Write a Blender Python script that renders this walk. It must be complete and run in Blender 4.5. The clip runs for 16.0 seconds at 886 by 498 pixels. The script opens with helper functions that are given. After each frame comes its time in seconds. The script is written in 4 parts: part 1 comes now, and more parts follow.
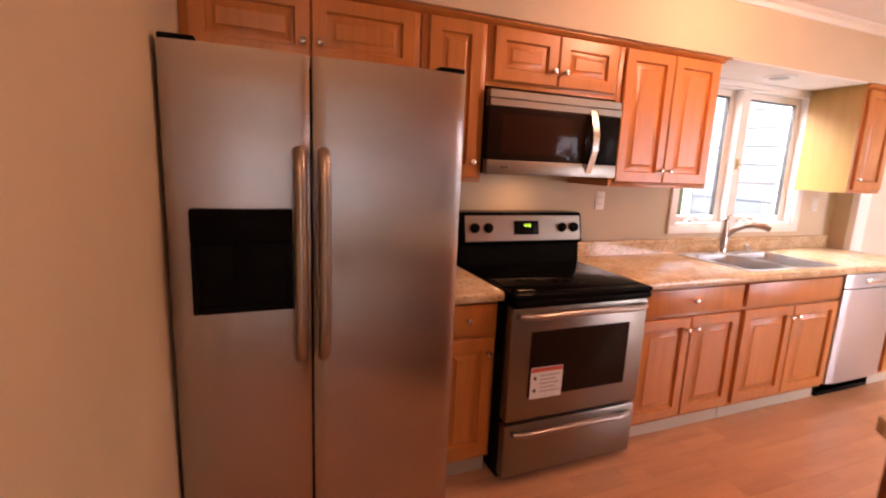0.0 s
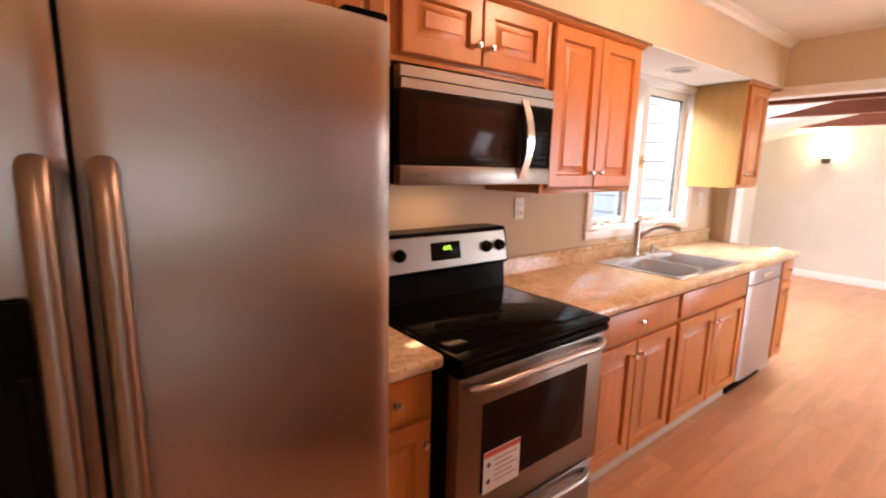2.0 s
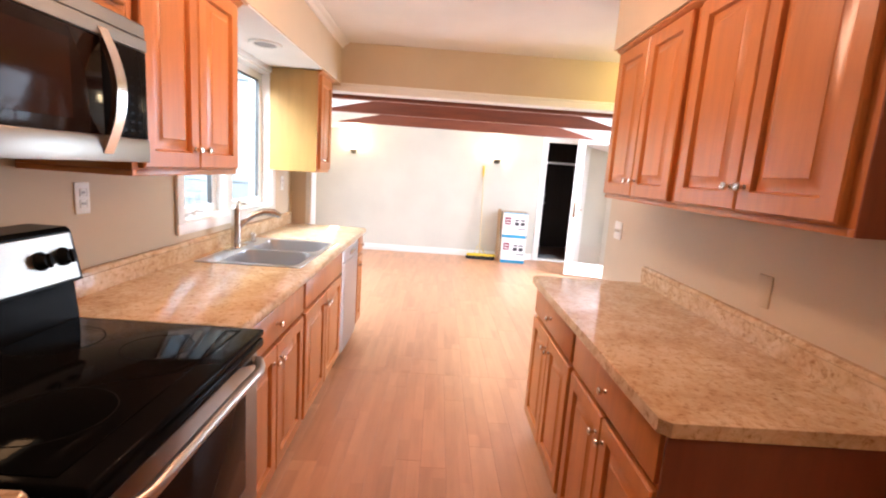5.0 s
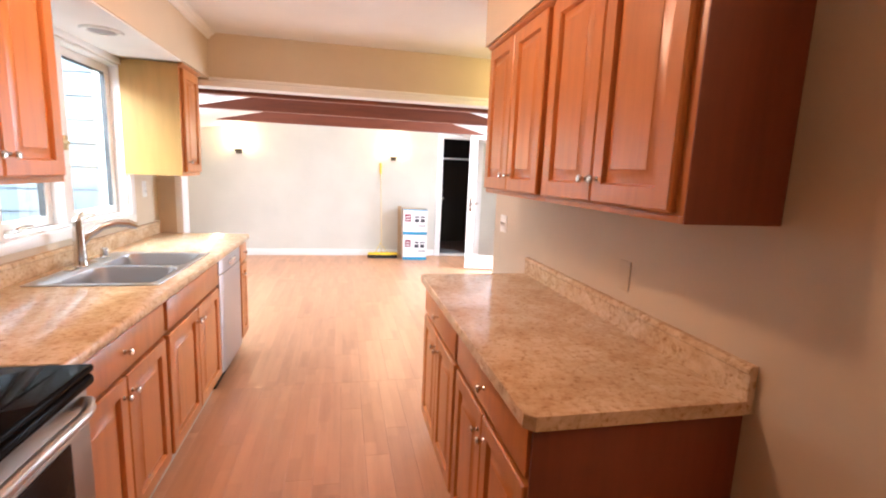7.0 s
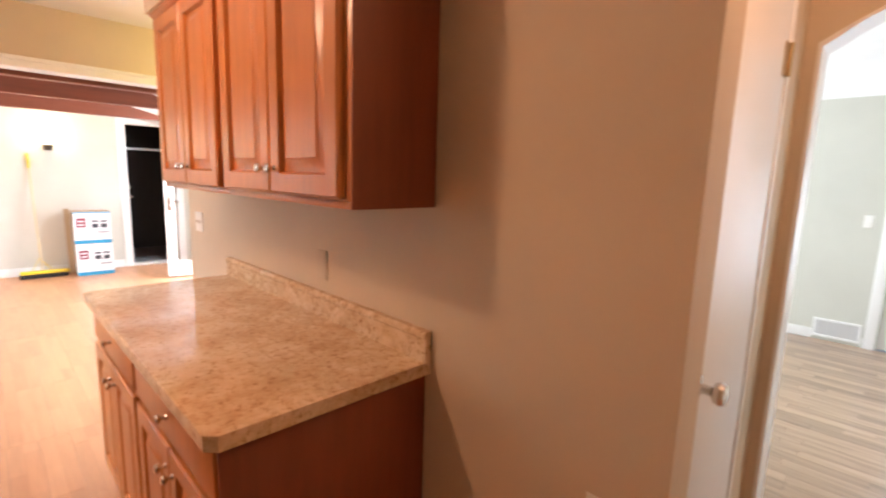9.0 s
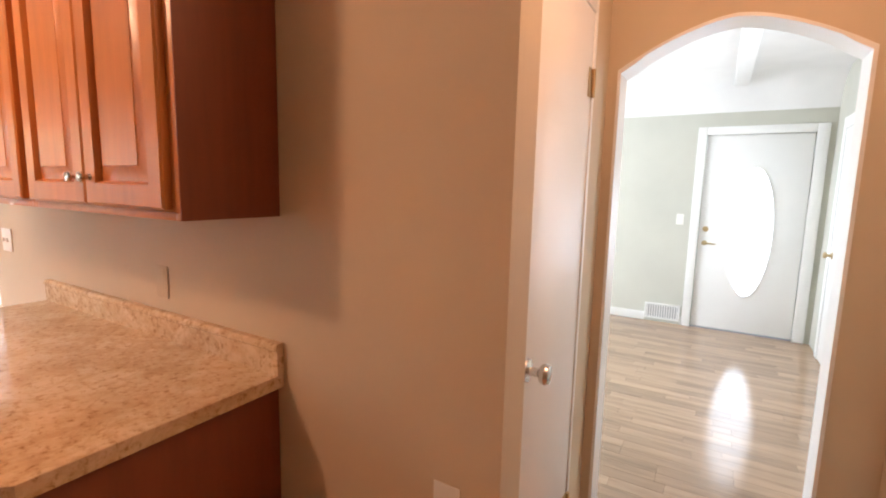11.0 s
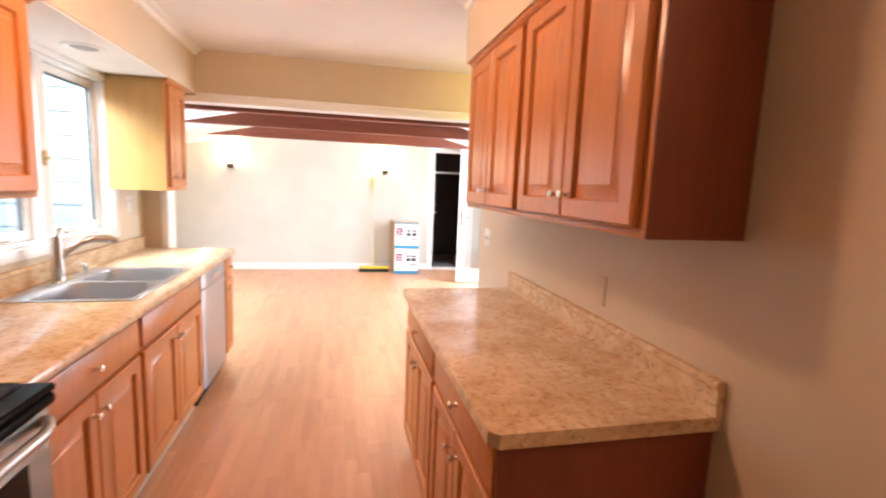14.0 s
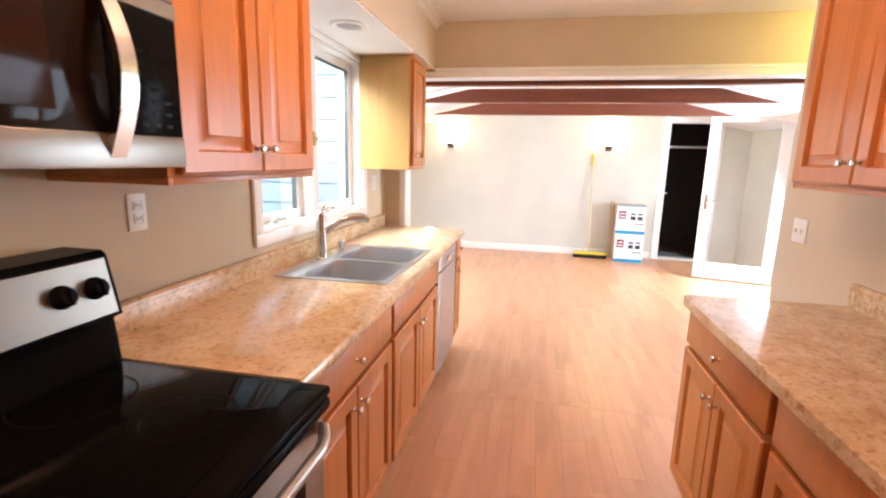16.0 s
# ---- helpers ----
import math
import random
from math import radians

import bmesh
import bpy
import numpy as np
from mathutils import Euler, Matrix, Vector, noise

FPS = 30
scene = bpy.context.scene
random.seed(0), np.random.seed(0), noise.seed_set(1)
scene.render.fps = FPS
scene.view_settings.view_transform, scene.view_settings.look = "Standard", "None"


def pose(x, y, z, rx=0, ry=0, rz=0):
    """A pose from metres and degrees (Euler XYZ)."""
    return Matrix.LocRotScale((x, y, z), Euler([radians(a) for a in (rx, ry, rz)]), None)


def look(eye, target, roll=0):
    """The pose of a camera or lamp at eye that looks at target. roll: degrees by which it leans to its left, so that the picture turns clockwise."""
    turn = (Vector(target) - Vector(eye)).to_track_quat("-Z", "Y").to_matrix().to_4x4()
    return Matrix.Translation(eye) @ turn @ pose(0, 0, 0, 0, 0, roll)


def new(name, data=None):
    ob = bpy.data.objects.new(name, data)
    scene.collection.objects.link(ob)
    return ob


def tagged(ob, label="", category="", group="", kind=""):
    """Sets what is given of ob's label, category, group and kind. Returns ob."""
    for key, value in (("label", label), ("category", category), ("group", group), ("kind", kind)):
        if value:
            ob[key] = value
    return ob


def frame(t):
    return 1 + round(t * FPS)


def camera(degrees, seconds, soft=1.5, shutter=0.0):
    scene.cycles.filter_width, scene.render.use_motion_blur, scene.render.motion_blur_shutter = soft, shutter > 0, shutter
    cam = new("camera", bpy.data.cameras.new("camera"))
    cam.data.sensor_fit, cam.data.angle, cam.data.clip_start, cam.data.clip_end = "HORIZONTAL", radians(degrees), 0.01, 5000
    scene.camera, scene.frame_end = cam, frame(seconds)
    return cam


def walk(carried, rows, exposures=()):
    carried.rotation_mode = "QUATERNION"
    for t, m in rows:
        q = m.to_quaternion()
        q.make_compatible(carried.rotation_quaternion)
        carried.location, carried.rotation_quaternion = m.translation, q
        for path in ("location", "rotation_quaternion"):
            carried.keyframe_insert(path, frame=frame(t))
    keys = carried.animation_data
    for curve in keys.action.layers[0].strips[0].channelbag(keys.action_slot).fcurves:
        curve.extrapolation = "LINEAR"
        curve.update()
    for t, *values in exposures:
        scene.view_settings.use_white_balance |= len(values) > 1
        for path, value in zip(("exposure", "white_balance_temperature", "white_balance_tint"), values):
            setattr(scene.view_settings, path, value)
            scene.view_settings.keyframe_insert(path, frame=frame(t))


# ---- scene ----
cam = camera(87.2, 16.0, soft=2.0, shutter=0.4)

PATH = [
    (0, (-0.994, -2.373, 1.452), (-0.256, -0.55, 1.091), 2.5),
    (0.5, (-0.94, -2.219, 1.489), (-0.265, -0.369, 1.137), 1.6),
    (1, (-0.87, -2.05, 1.483), (-0.1, -0.238, 1.126), 2.5),
    (1.5, (-0.841, -1.854, 1.482), (0.144, -0.145, 1.155), 2.4),
    (2, (-0.836, -1.706, 1.481), (0.383, -0.16, 1.129), 1.3),
    (2.5, (-0.766, -1.606, 1.471), (0.674, -0.263, 1.121), 1.7),
    (3, (-0.685, -1.472, 1.469), (0.96, -0.389, 1.121), 1.4),
    (3.5, (-0.651, -1.363, 1.467), (1.159, -0.602, 1.085), 3.1),
    (4, (-0.66, -1.277, 1.459), (1.26, -0.859, 1.087), 2.6),
    (4.2, (-0.663, -1.268, 1.457), (1.281, -0.977, 1.087), 2.9),
    (6.3, (-0.634, -1.297, 1.449), (1.318, -1.592, 1.129), 2.5),
    (6.5, (-0.621, -1.337, 1.457), (1.32, -1.676, 1.119), 1.9),
    (7, (-0.603, -1.405, 1.465), (1.324, -1.828, 1.142), 2.4),
    (7.5, (-0.6, -1.479, 1.461), (1.299, -2.018, 1.144), 2.7),
    (8, (-0.596, -1.513, 1.458), (1.223, -2.281, 1.138), 1.9),
    (8.5, (-0.595, -1.526, 1.458), (1.055, -2.612, 1.141), 1.4),
    (9, (-0.616, -1.541, 1.457), (0.78, -2.94, 1.148), 1.8),
    (9.5, (-0.671, -1.561, 1.46), (0.476, -3.172, 1.161), 1.6),
    (9.7, (-0.682, -1.572, 1.469), (0.348, -3.261, 1.173), 2.0),
    (11.8, (-0.716, -1.572, 1.458), (0.291, -3.281, 1.201), 1.3),
    (12, (-0.707, -1.565, 1.459), (0.392, -3.217, 1.21), 0.9),
    (12.5, (-0.661, -1.547, 1.468), (0.671, -3.015, 1.204), 1.2),
    (13, (-0.63, -1.541, 1.481), (0.969, -2.704, 1.184), 0.9),
    (13.5, (-0.613, -1.515, 1.478), (1.198, -2.323, 1.211), 1.6),
    (14, (-0.616, -1.482, 1.473), (1.318, -1.92, 1.207), 2.3),
    (14.5, (-0.61, -1.448, 1.474), (1.369, -1.544, 1.199), 2.7),
    (15, (-0.541, -1.363, 1.466), (1.428, -1.194, 1.162), 2.3),
    (15.5, (-0.379, -1.252, 1.459), (1.558, -0.858, 1.152), 2.4),
    (16, (-0.19, -1.196, 1.446), (1.738, -0.819, 1.067), 1.4),
]
walk(cam, [(t, look(eye, target, roll)) for t, eye, target, roll in PATH], exposures=[(0, -0.12, 6600, 31), (1.5, -0.18, 6500, 28), (2.3, -0.08, 6150, 18), (3, 0.03, 5500, 11), (7, -0.03, 5530, 11), (8.5, 0.03, 5850, 11), (9.5, 0.07, 5850, 11), (12, 0.12, 5850, 11), (13.5, 0.12, 5800, 11), (14.5, -0.02, 5580, 9), (16, -0.08, 5580, 9)])

# ---- world and light ----
world = bpy.data.worlds.new("sky")
scene.world = world
world.use_nodes = True
wn = world.node_tree
sky = wn.nodes.new("ShaderNodeTexSky")
sky.sky_type, sky.sun_disc = "NISHITA", False
sky.sun_elevation, sky.sun_rotation = radians(53), radians(196)
wn.links.new(sky.outputs[0], wn.nodes["Background"].inputs[0])
wn.nodes["Background"].inputs[1].default_value = 0.15


def lamp(name, kind, m, energy, colour, **settings):
    data = bpy.data.lights.new(name, kind)
    data.energy, data.color = energy, colour
    if "size" in settings:
        data.shape, data.size, data.size_y = "RECTANGLE", settings["size"], settings["size_y"]
    if "radius" in settings:
        data.shadow_soft_size = settings["radius"]
    if "angle" in settings:
        data.angle = settings["angle"]
    ob = new(name, data)
    ob.matrix_world = m
    return ob


WARM = (1.0, 0.535, 0.30)
DAY = (0.93, 0.97, 1.0)
lamp("sun", "SUN", look((0, 0, 10), (0.75, 2.6, 6.4)), 3.0, (1.0, 0.95, 0.86), angle=radians(0.6))
lamp("kitchen_lamp", "POINT", pose(1.14, -1.17, 2.34), 46, WARM, radius=0.09)
lamp("hall_lamp", "POINT", pose(-0.80, -2.62, 2.34), 15, WARM, radius=0.09)
lamp("nook_lamp", "POINT", pose(2.98, -3.10, 2.30), 15, (1.0, 0.72, 0.16), radius=0.06)
lamp("window_light", "AREA", look((1.5, 1.5, 3.3), (2.4, 0.1, 1.4)), 480, (0.94, 1.0, 0.96), size=2.6, size_y=1.5)
lamp("patio_light", "AREA", look((5.2, -4.13, 1.15), (5.1, -1.6, 0.2)), 145, DAY, size=1.6, size_y=1.9)
# Fill lamp added out of view on the north side of the family room.
lamp("family_fill_light", "AREA", look((4.85, 0.96, 1.2), (4.8, -2, 0.3)), 75, DAY, size=1.4, size_y=1.2)
for sconce_y in (0.20, -2.24):
    lamp("sconce_lamp", "POINT", pose(7.30, sconce_y, 1.94), 6.0, (1.0, 0.70, 0.36), radius=0.04)
lamp("cooktop_lamp", "AREA", pose(0.38, -0.22, 1.405), 1.0, (1.0, 0.5, 0.2), size=0.14, size_y=0.07)
# Two unseen fill lamps added to brighten the foyer; no windows behind them.
lamp("foyer_fill_east", "AREA", look((2.9, -5.5, 1.4), (0, -5.6, 0.9)), 175, DAY, size=2.0, size_y=1.4)
lamp("foyer_fill_west", "AREA", look((-1.55, -5.3, 1.3), (2, -5.4, 1.0)), 25, DAY, size=0.8, size_y=1.8)

# ---- materials ----


def shader(name, colour, rough=0.5, metal=0.0):
    m = bpy.data.materials.new(name)
    m.use_nodes = True
    b = m.node_tree.nodes["Principled BSDF"]
    b.inputs["Base Color"].default_value = (*colour, 1)
    b.inputs["Roughness"].default_value = rough
    b.inputs["Metallic"].default_value = metal
    return m, m.node_tree, b


def coords(t, scale, kind="Object"):
    c, mp = t.nodes.new("ShaderNodeTexCoord"), t.nodes.new("ShaderNodeMapping")
    mp.inputs["Scale"].default_value = scale
    t.links.new(c.outputs[kind], mp.inputs[0])
    return mp.outputs[0]


def noise_node(t, vec, scale, detail=4.0, rough=0.55):
    n = t.nodes.new("ShaderNodeTexNoise")
    n.inputs["Scale"].default_value, n.inputs["Detail"].default_value, n.inputs["Roughness"].default_value = scale, detail, rough
    t.links.new(vec, n.inputs["Vector"])
    return n.outputs[0]


def ramp(t, fac, stops):
    r = t.nodes.new("ShaderNodeValToRGB")
    while len(r.color_ramp.elements) < len(stops):
        r.color_ramp.elements.new(0.5)
    for e, (p, c) in zip(r.color_ramp.elements, stops):
        e.position, e.color = p, (*c, 1)
    t.links.new(fac, r.inputs[0])
    return r.outputs[0]


def mix(t, fac, a, b, mode="MIX"):
    n = t.nodes.new("ShaderNodeMix")
    n.data_type, n.blend_type = "RGBA", mode
    for key, v in ((0, fac), (6, a), (7, b)):
        if isinstance(v, (int, float)):
            n.inputs[key].default_value = v
        elif isinstance(v, tuple):
            n.inputs[key].default_value = (*v, 1)
        else:
            t.links.new(v, n.inputs[key])
    return n.outputs[2]


def bump(t, b, fac, strength, dist):
    n = t.nodes.new("ShaderNodeBump")
    n.inputs["Strength"].default_value, n.inputs["Distance"].default_value = strength, dist
    t.links.new(fac, n.inputs["Height"])
    t.links.new(n.outputs[0], b.inputs["Normal"])


def scaled(c, k):
    return tuple(min(1, v * k) for v in c)


def random_value(t):
    return t.nodes.new("ShaderNodeObjectInfo").outputs["Random"]


def wood(name, colour, scale, rough=0.33, spread=0.25, vary=0.1, stretch=14, strips=0.0):
    """Wood with grain along the axis whose scale is small."""
    m, t, b = shader(name, colour, rough)
    v = coords(t, scale)
    off = t.nodes.new("ShaderNodeVectorMath")
    off.operation = "ADD"
    rnd = random_value(t)
    comb = t.nodes.new("ShaderNodeMath")
    comb.operation, comb.inputs[1].default_value = "MULTIPLY", 37.0
    t.links.new(rnd, comb.inputs[0])
    t.links.new(v, off.inputs[0])
    t.links.new(comb.outputs[0], off.inputs[1])
    fine = noise_node(t, off.outputs[0], stretch, 6, 0.65)
    broad = noise_node(t, off.outputs[0], stretch * 0.18, 3)
    c = ramp(t, fine, [(0.3, scaled(colour, 1 - spread)), (0.5, colour), (0.72, scaled(colour, 1 + spread * 0.7))])
    tone = ramp(t, broad, [(0.3, (1 - spread * 0.5,) * 3), (0.7, (1.0, 1.0, 1.0))])
    c = mix(t, 0.8, c, tone, "MULTIPLY")
    piece = ramp(t, rnd, [(0.0, (1 - vary,) * 3), (1.0, (1.0, 1.0, 1.0))])
    c = mix(t, 1.0, c, piece, "MULTIPLY")
    if strips:
        k = t.nodes.new("ShaderNodeTexBrick")
        k.inputs["Color1"].default_value, k.inputs["Color2"].default_value = (0.80, 0.77, 0.74, 1), (1, 1, 1, 1)
        k.inputs["Mortar"].default_value = (0.72, 0.66, 0.6, 1)
        for key, value in (("Scale", 1.0), ("Mortar Size", 0.0006), ("Bias", 0.1), ("Brick Width", 0.43), ("Row Height", strips)):
            k.inputs[key].default_value = value
        shift = t.nodes.new("ShaderNodeVectorMath")
        shift.operation = "ADD"
        t.links.new(coords(t, (1, 1, 1)), shift.inputs[0])
        jump = t.nodes.new("ShaderNodeCombineXYZ")
        t.links.new(comb.outputs[0], jump.inputs[0])
        t.links.new(jump.outputs[0], shift.inputs[1])
        t.links.new(shift.outputs[0], k.inputs["Vector"])
        c = mix(t, 0.7, c, k.outputs["Color"], "MULTIPLY")
    t.links.new(c, b.inputs["Base Color"])
    bump(t, b, fine, 0.12, 0.002)
    return m


def painted(name, colour, rough=0.75, grain=220, relief=0.0012, mottled=0.05):
    m, t, b = shader(name, colour, rough)
    v = coords(t, (1, 1, 1))
    big = noise_node(t, v, 1.7, 3)
    c = ramp(t, big, [(0.3, scaled(colour, 1 - mottled)), (0.7, scaled(colour, 1 + mottled))])
    t.links.new(c, b.inputs["Base Color"])
    bump(t, b, noise_node(t, v, grain, 2), 0.25, relief)
    return m


def steel(name, colour, rough, stretch, streak=0.0):
    """Brushed metal with the brushing along the axis whose scale is small; streak draws highlights out sideways."""
    m, t, b = shader(name, colour, rough, 1.0)
    v = coords(t, stretch)
    n = noise_node(t, v, 60, 3)
    big = noise_node(t, coords(t, (1, 1, 1)), 3, 3)
    if streak:
        b.inputs["Anisotropic"].default_value = streak
        along = t.nodes.new("ShaderNodeCombineXYZ")
        along.inputs[0].default_value = 1.0
        t.links.new(along.outputs[0], b.inputs["Tangent"])
    r = t.nodes.new("ShaderNodeMapRange")
    r.inputs["To Min"].default_value, r.inputs["To Max"].default_value = rough - 0.02, rough + 0.03
    t.links.new(big, r.inputs[0])
    t.links.new(r.outputs[0], b.inputs["Roughness"])
    t.links.new(ramp(t, n, [(0.35, scaled(colour, 0.98)), (0.65, colour)]), b.inputs["Base Color"])
    bump(t, b, n, 0.02, 0.0003)
    return m


WALL = painted("wall_paint", (0.59, 0.49, 0.35))
FAMILY = painted("family_wall_paint", (0.61, 0.585, 0.51))
FOYER = painted("foyer_wall_paint", (0.53, 0.52, 0.445))
CEILING = painted("ceiling_paint", (0.80, 0.79, 0.77), 0.9, 90, 0.003)
WHITE = painted("white_trim_paint", (0.80, 0.79, 0.76), 0.35, 60, 0.0004, 0.03)
CABINET = wood("stained_cabinet_wood", (0.53, 0.195, 0.042), (1, 1, 0.09), 0.32, 0.16, 0.08, 26)
# Darker copy of the cabinet wood: shade on the end panels put into colour.
CABINET_SHADED = wood("shaded_cabinet_wood", (0.22, 0.056, 0.017), (1, 1, 0.09), 0.45, 0.14, 0.05, 24)
MAPLE = wood("raw_maple_veneer", (0.43, 0.25, 0.07), (1, 1, 0.12), 0.4, 0.10, 0.05, 20)
LAMINATE = wood("laminate_floor", (0.655, 0.345, 0.187), (0.10, 1, 1), 0.34, 0.13, 0.12, 16, 0.0635)
OAK = wood("grey_oak_floor", (0.42, 0.285, 0.185), (0.10, 1, 1), 0.14, 0.26, 0.30, 18)
BEAM = wood("beam_stain", (0.19, 0.048, 0.018), (1, 0.10, 1), 0.55, 0.25, 0.08, 16)
TOEKICK = painted("toe_kick_vinyl", (0.47, 0.42, 0.34), 0.6, 80, 0.0006)
STEEL_V = steel("brushed_steel", (0.47, 0.435, 0.42), 0.25, (1, 1, 0.06), 0.97)
STEEL_H = steel("appliance_steel", (0.27, 0.25, 0.222), 0.34, (0.05, 1, 1))
STEEL_D = steel("dishwasher_steel", (0.42, 0.41, 0.42), 0.33, (0.05, 1, 1))
SINKSTEEL = steel("sink_steel", (0.52, 0.52, 0.53), 0.36, (1, 0.1, 1))
NICKEL = shader("satin_nickel", (0.66, 0.63, 0.59), 0.22, 1.0)[0]
HANDLE = shader("dull_handle_metal", (0.40, 0.35, 0.31), 0.34, 1.0)[0]
CHROME = shader("chrome", (0.80, 0.80, 0.80), 0.10, 1.0)[0]
BRASS = shader("aged_brass", (0.52, 0.40, 0.22), 0.35, 1.0)[0]
BLACK = shader("black_plastic", (0.007, 0.007, 0.0075), 0.28)[0]
ENAMEL = shader("black_enamel", (0.006, 0.006, 0.006), 0.16)[0]
COOKTOP = shader("ceramic_cooktop", (0.004, 0.004, 0.004), 0.06)[0]
RINGS = shader("cooktop_ring_print", (0.010, 0.010, 0.010), 0.12)[0]
DARKGLASS = shader("oven_glass", (0.022, 0.012, 0.008), 0.05)[0]
for dark in (ENAMEL, COOKTOP, DARKGLASS, BLACK, RINGS):
    dark.node_tree.nodes["Principled BSDF"].inputs["IOR"].default_value = 1.07
MWGLASS = shader("microwave_glass", (0.016, 0.009, 0.006), 0.06)[0]
MESHGLASS = shader("microwave_mesh", (0.030, 0.012, 0.007), 0.10)[0]
for dark in (MWGLASS, MESHGLASS):
    dark.node_tree.nodes["Principled BSDF"].inputs["Specular IOR Level"].default_value = 0.06
PLATE = shader("wall_plate_plastic", (0.78, 0.76, 0.70), 0.35)[0]
RUBBER = shader("dark_gasket", (0.07, 0.07, 0.07), 0.6)[0]
STICKER = shader("sticker_paper", (0.72, 0.70, 0.68), 0.5)[0]
INK = shader("dark_ink", (0.05, 0.05, 0.06), 0.6)[0]
BRONZE = shader("dark_bronze", (0.10, 0.08, 0.055), 0.45, 0.6)[0]
GREYINK = shader("grey_ink", (0.35, 0.34, 0.34), 0.6)[0]
REDINK = shader("red_ink", (0.55, 0.10, 0.05), 0.6)[0]
BLUE = shader("blue_ink", (0.03, 0.28, 0.50), 0.55)[0]
MAROON = shader("maroon_ink", (0.24, 0.035, 0.06), 0.6)[0]
CARTON = painted("white_carton", (0.80, 0.80, 0.80), 0.6, 60, 0.0006, 0.03)
KRAFT = painted("kraft_cardboard", (0.50, 0.36, 0.22), 0.8, 60, 0.001, 0.08)
YELLOW = shader("yellow_plastic", (0.75, 0.55, 0.03), 0.45)[0]
BRISTLE = shader("black_bristle", (0.02, 0.02, 0.02), 0.9)[0]
POLE = shader("painted_pole", (0.62, 0.50, 0.26), 0.45)[0]
# Near-black because the room is unlit: its darkness is painted into the walls.
UNLIT_WALL = painted("unlit_closet_wall", (0.05, 0.042, 0.038), 0.85)
SIDING = painted("grey_siding_paint", (0.27, 0.315, 0.36), 0.6, 40, 0.001, 0.06)
GRASS = painted("lawn", (0.12, 0.17, 0.05), 0.9, 30, 0.02, 0.4)
LEAF = painted("foliage", (0.07, 0.13, 0.025), 0.6, 20, 0.01, 0.4)
BARK = painted("bark", (0.12, 0.085, 0.06), 0.9, 25, 0.01, 0.2)


def glow(name, colour, strength):
    m, t, b = shader(name, (0.02, 0.02, 0.02), 0.3)
    b.inputs["Emission Color"].default_value = (*colour, 1)
    b.inputs["Emission Strength"].default_value = strength
    return m


DIGITS = glow("clock_digits", (0.55, 1.0, 0.05), 3.0)
BULB = glow("sconce_glow", (1.0, 0.72, 0.36), 45.0)
OPAL = glow("lamp_glass_glow", (1.0, 0.72, 0.42), 2.5)
# The oval pane emits light itself, standing in for daylight behind it.
OVAL_GLOW = glow("oval_daylight_glow", (0.92, 0.97, 1.0), 5.0)


def glass_material():
    m, t, b = shader("window_glass", (1, 1, 1), 0.0)
    b.inputs["Transmission Weight"].default_value = 1.0
    b.inputs["IOR"].default_value = 1.45
    return m


GLASS = glass_material()


def counter_material():
    m, t, b = shader("stone_look_laminate", (0.5, 0.4, 0.28), 0.11)
    v = coords(t, (1, 1, 1))
    a = noise_node(t, v, 7, 6, 0.7)
    c = noise_node(t, v, 48, 5, 0.7)
    swirl = t.nodes.new("ShaderNodeTexNoise")
    for key, value in (("Scale", 7.0), ("Detail", 5.0), ("Roughness", 0.6), ("Distortion", 1.6)):
        swirl.inputs[key].default_value = value
    t.links.new(v, swirl.inputs["Vector"])
    base = ramp(t, a, [(0.30, (0.55, 0.39, 0.23)), (0.46, (0.66, 0.51, 0.33)), (0.62, (0.74, 0.61, 0.43)), (0.75, (0.62, 0.46, 0.29))])
    veins = ramp(t, swirl.outputs[0], [(0.36, (1.0, 0.99, 0.96)), (0.46, (0.80, 0.70, 0.58)), (0.50, (0.62, 0.48, 0.34)), (0.54, (0.88, 0.80, 0.70)), (0.64, (1.0, 1.0, 1.0))])
    specks = ramp(t, c, [(0.34, (0.50, 0.36, 0.24)), (0.42, (0.86, 0.80, 0.72)), (0.50, (1.0, 1.0, 1.0)), (0.66, (1.0, 0.97, 0.92))])
    base = mix(t, 0.38, base, veins, "MULTIPLY")
    t.links.new(mix(t, 0.8, base, specks, "MULTIPLY"), b.inputs["Base Color"])
    bump(t, b, c, 0.05, 0.0008)
    return m


COUNTER = counter_material()

# ---- building helpers ----


def box(bm, lo, hi, bevel=0.0, seg=2):
    lo, hi = Vector(lo), Vector(hi)
    m = Matrix.Translation((lo + hi) / 2) @ Matrix.Diagonal((*(hi - lo), 1))
    vs = bmesh.ops.create_cube(bm, size=1, matrix=m)["verts"]
    if bevel:
        es = list({e for v in vs for e in v.link_edges})
        bmesh.ops.bevel(bm, geom=es, offset=bevel, segments=seg, affect="EDGES", profile=0.5)
    return bm


def cyl(bm, base, axis, r, h, n=20, r2=None):
    q = Vector((0, 0, 1)).rotation_difference(Vector(axis)).to_matrix().to_4x4()
    m = Matrix.Translation(Vector(base) + Vector(axis).normalized() * h / 2) @ q
    bmesh.ops.create_cone(bm, cap_ends=True, segments=n, radius1=r, radius2=r if r2 is None else r2, depth=h, matrix=m)
    return bm


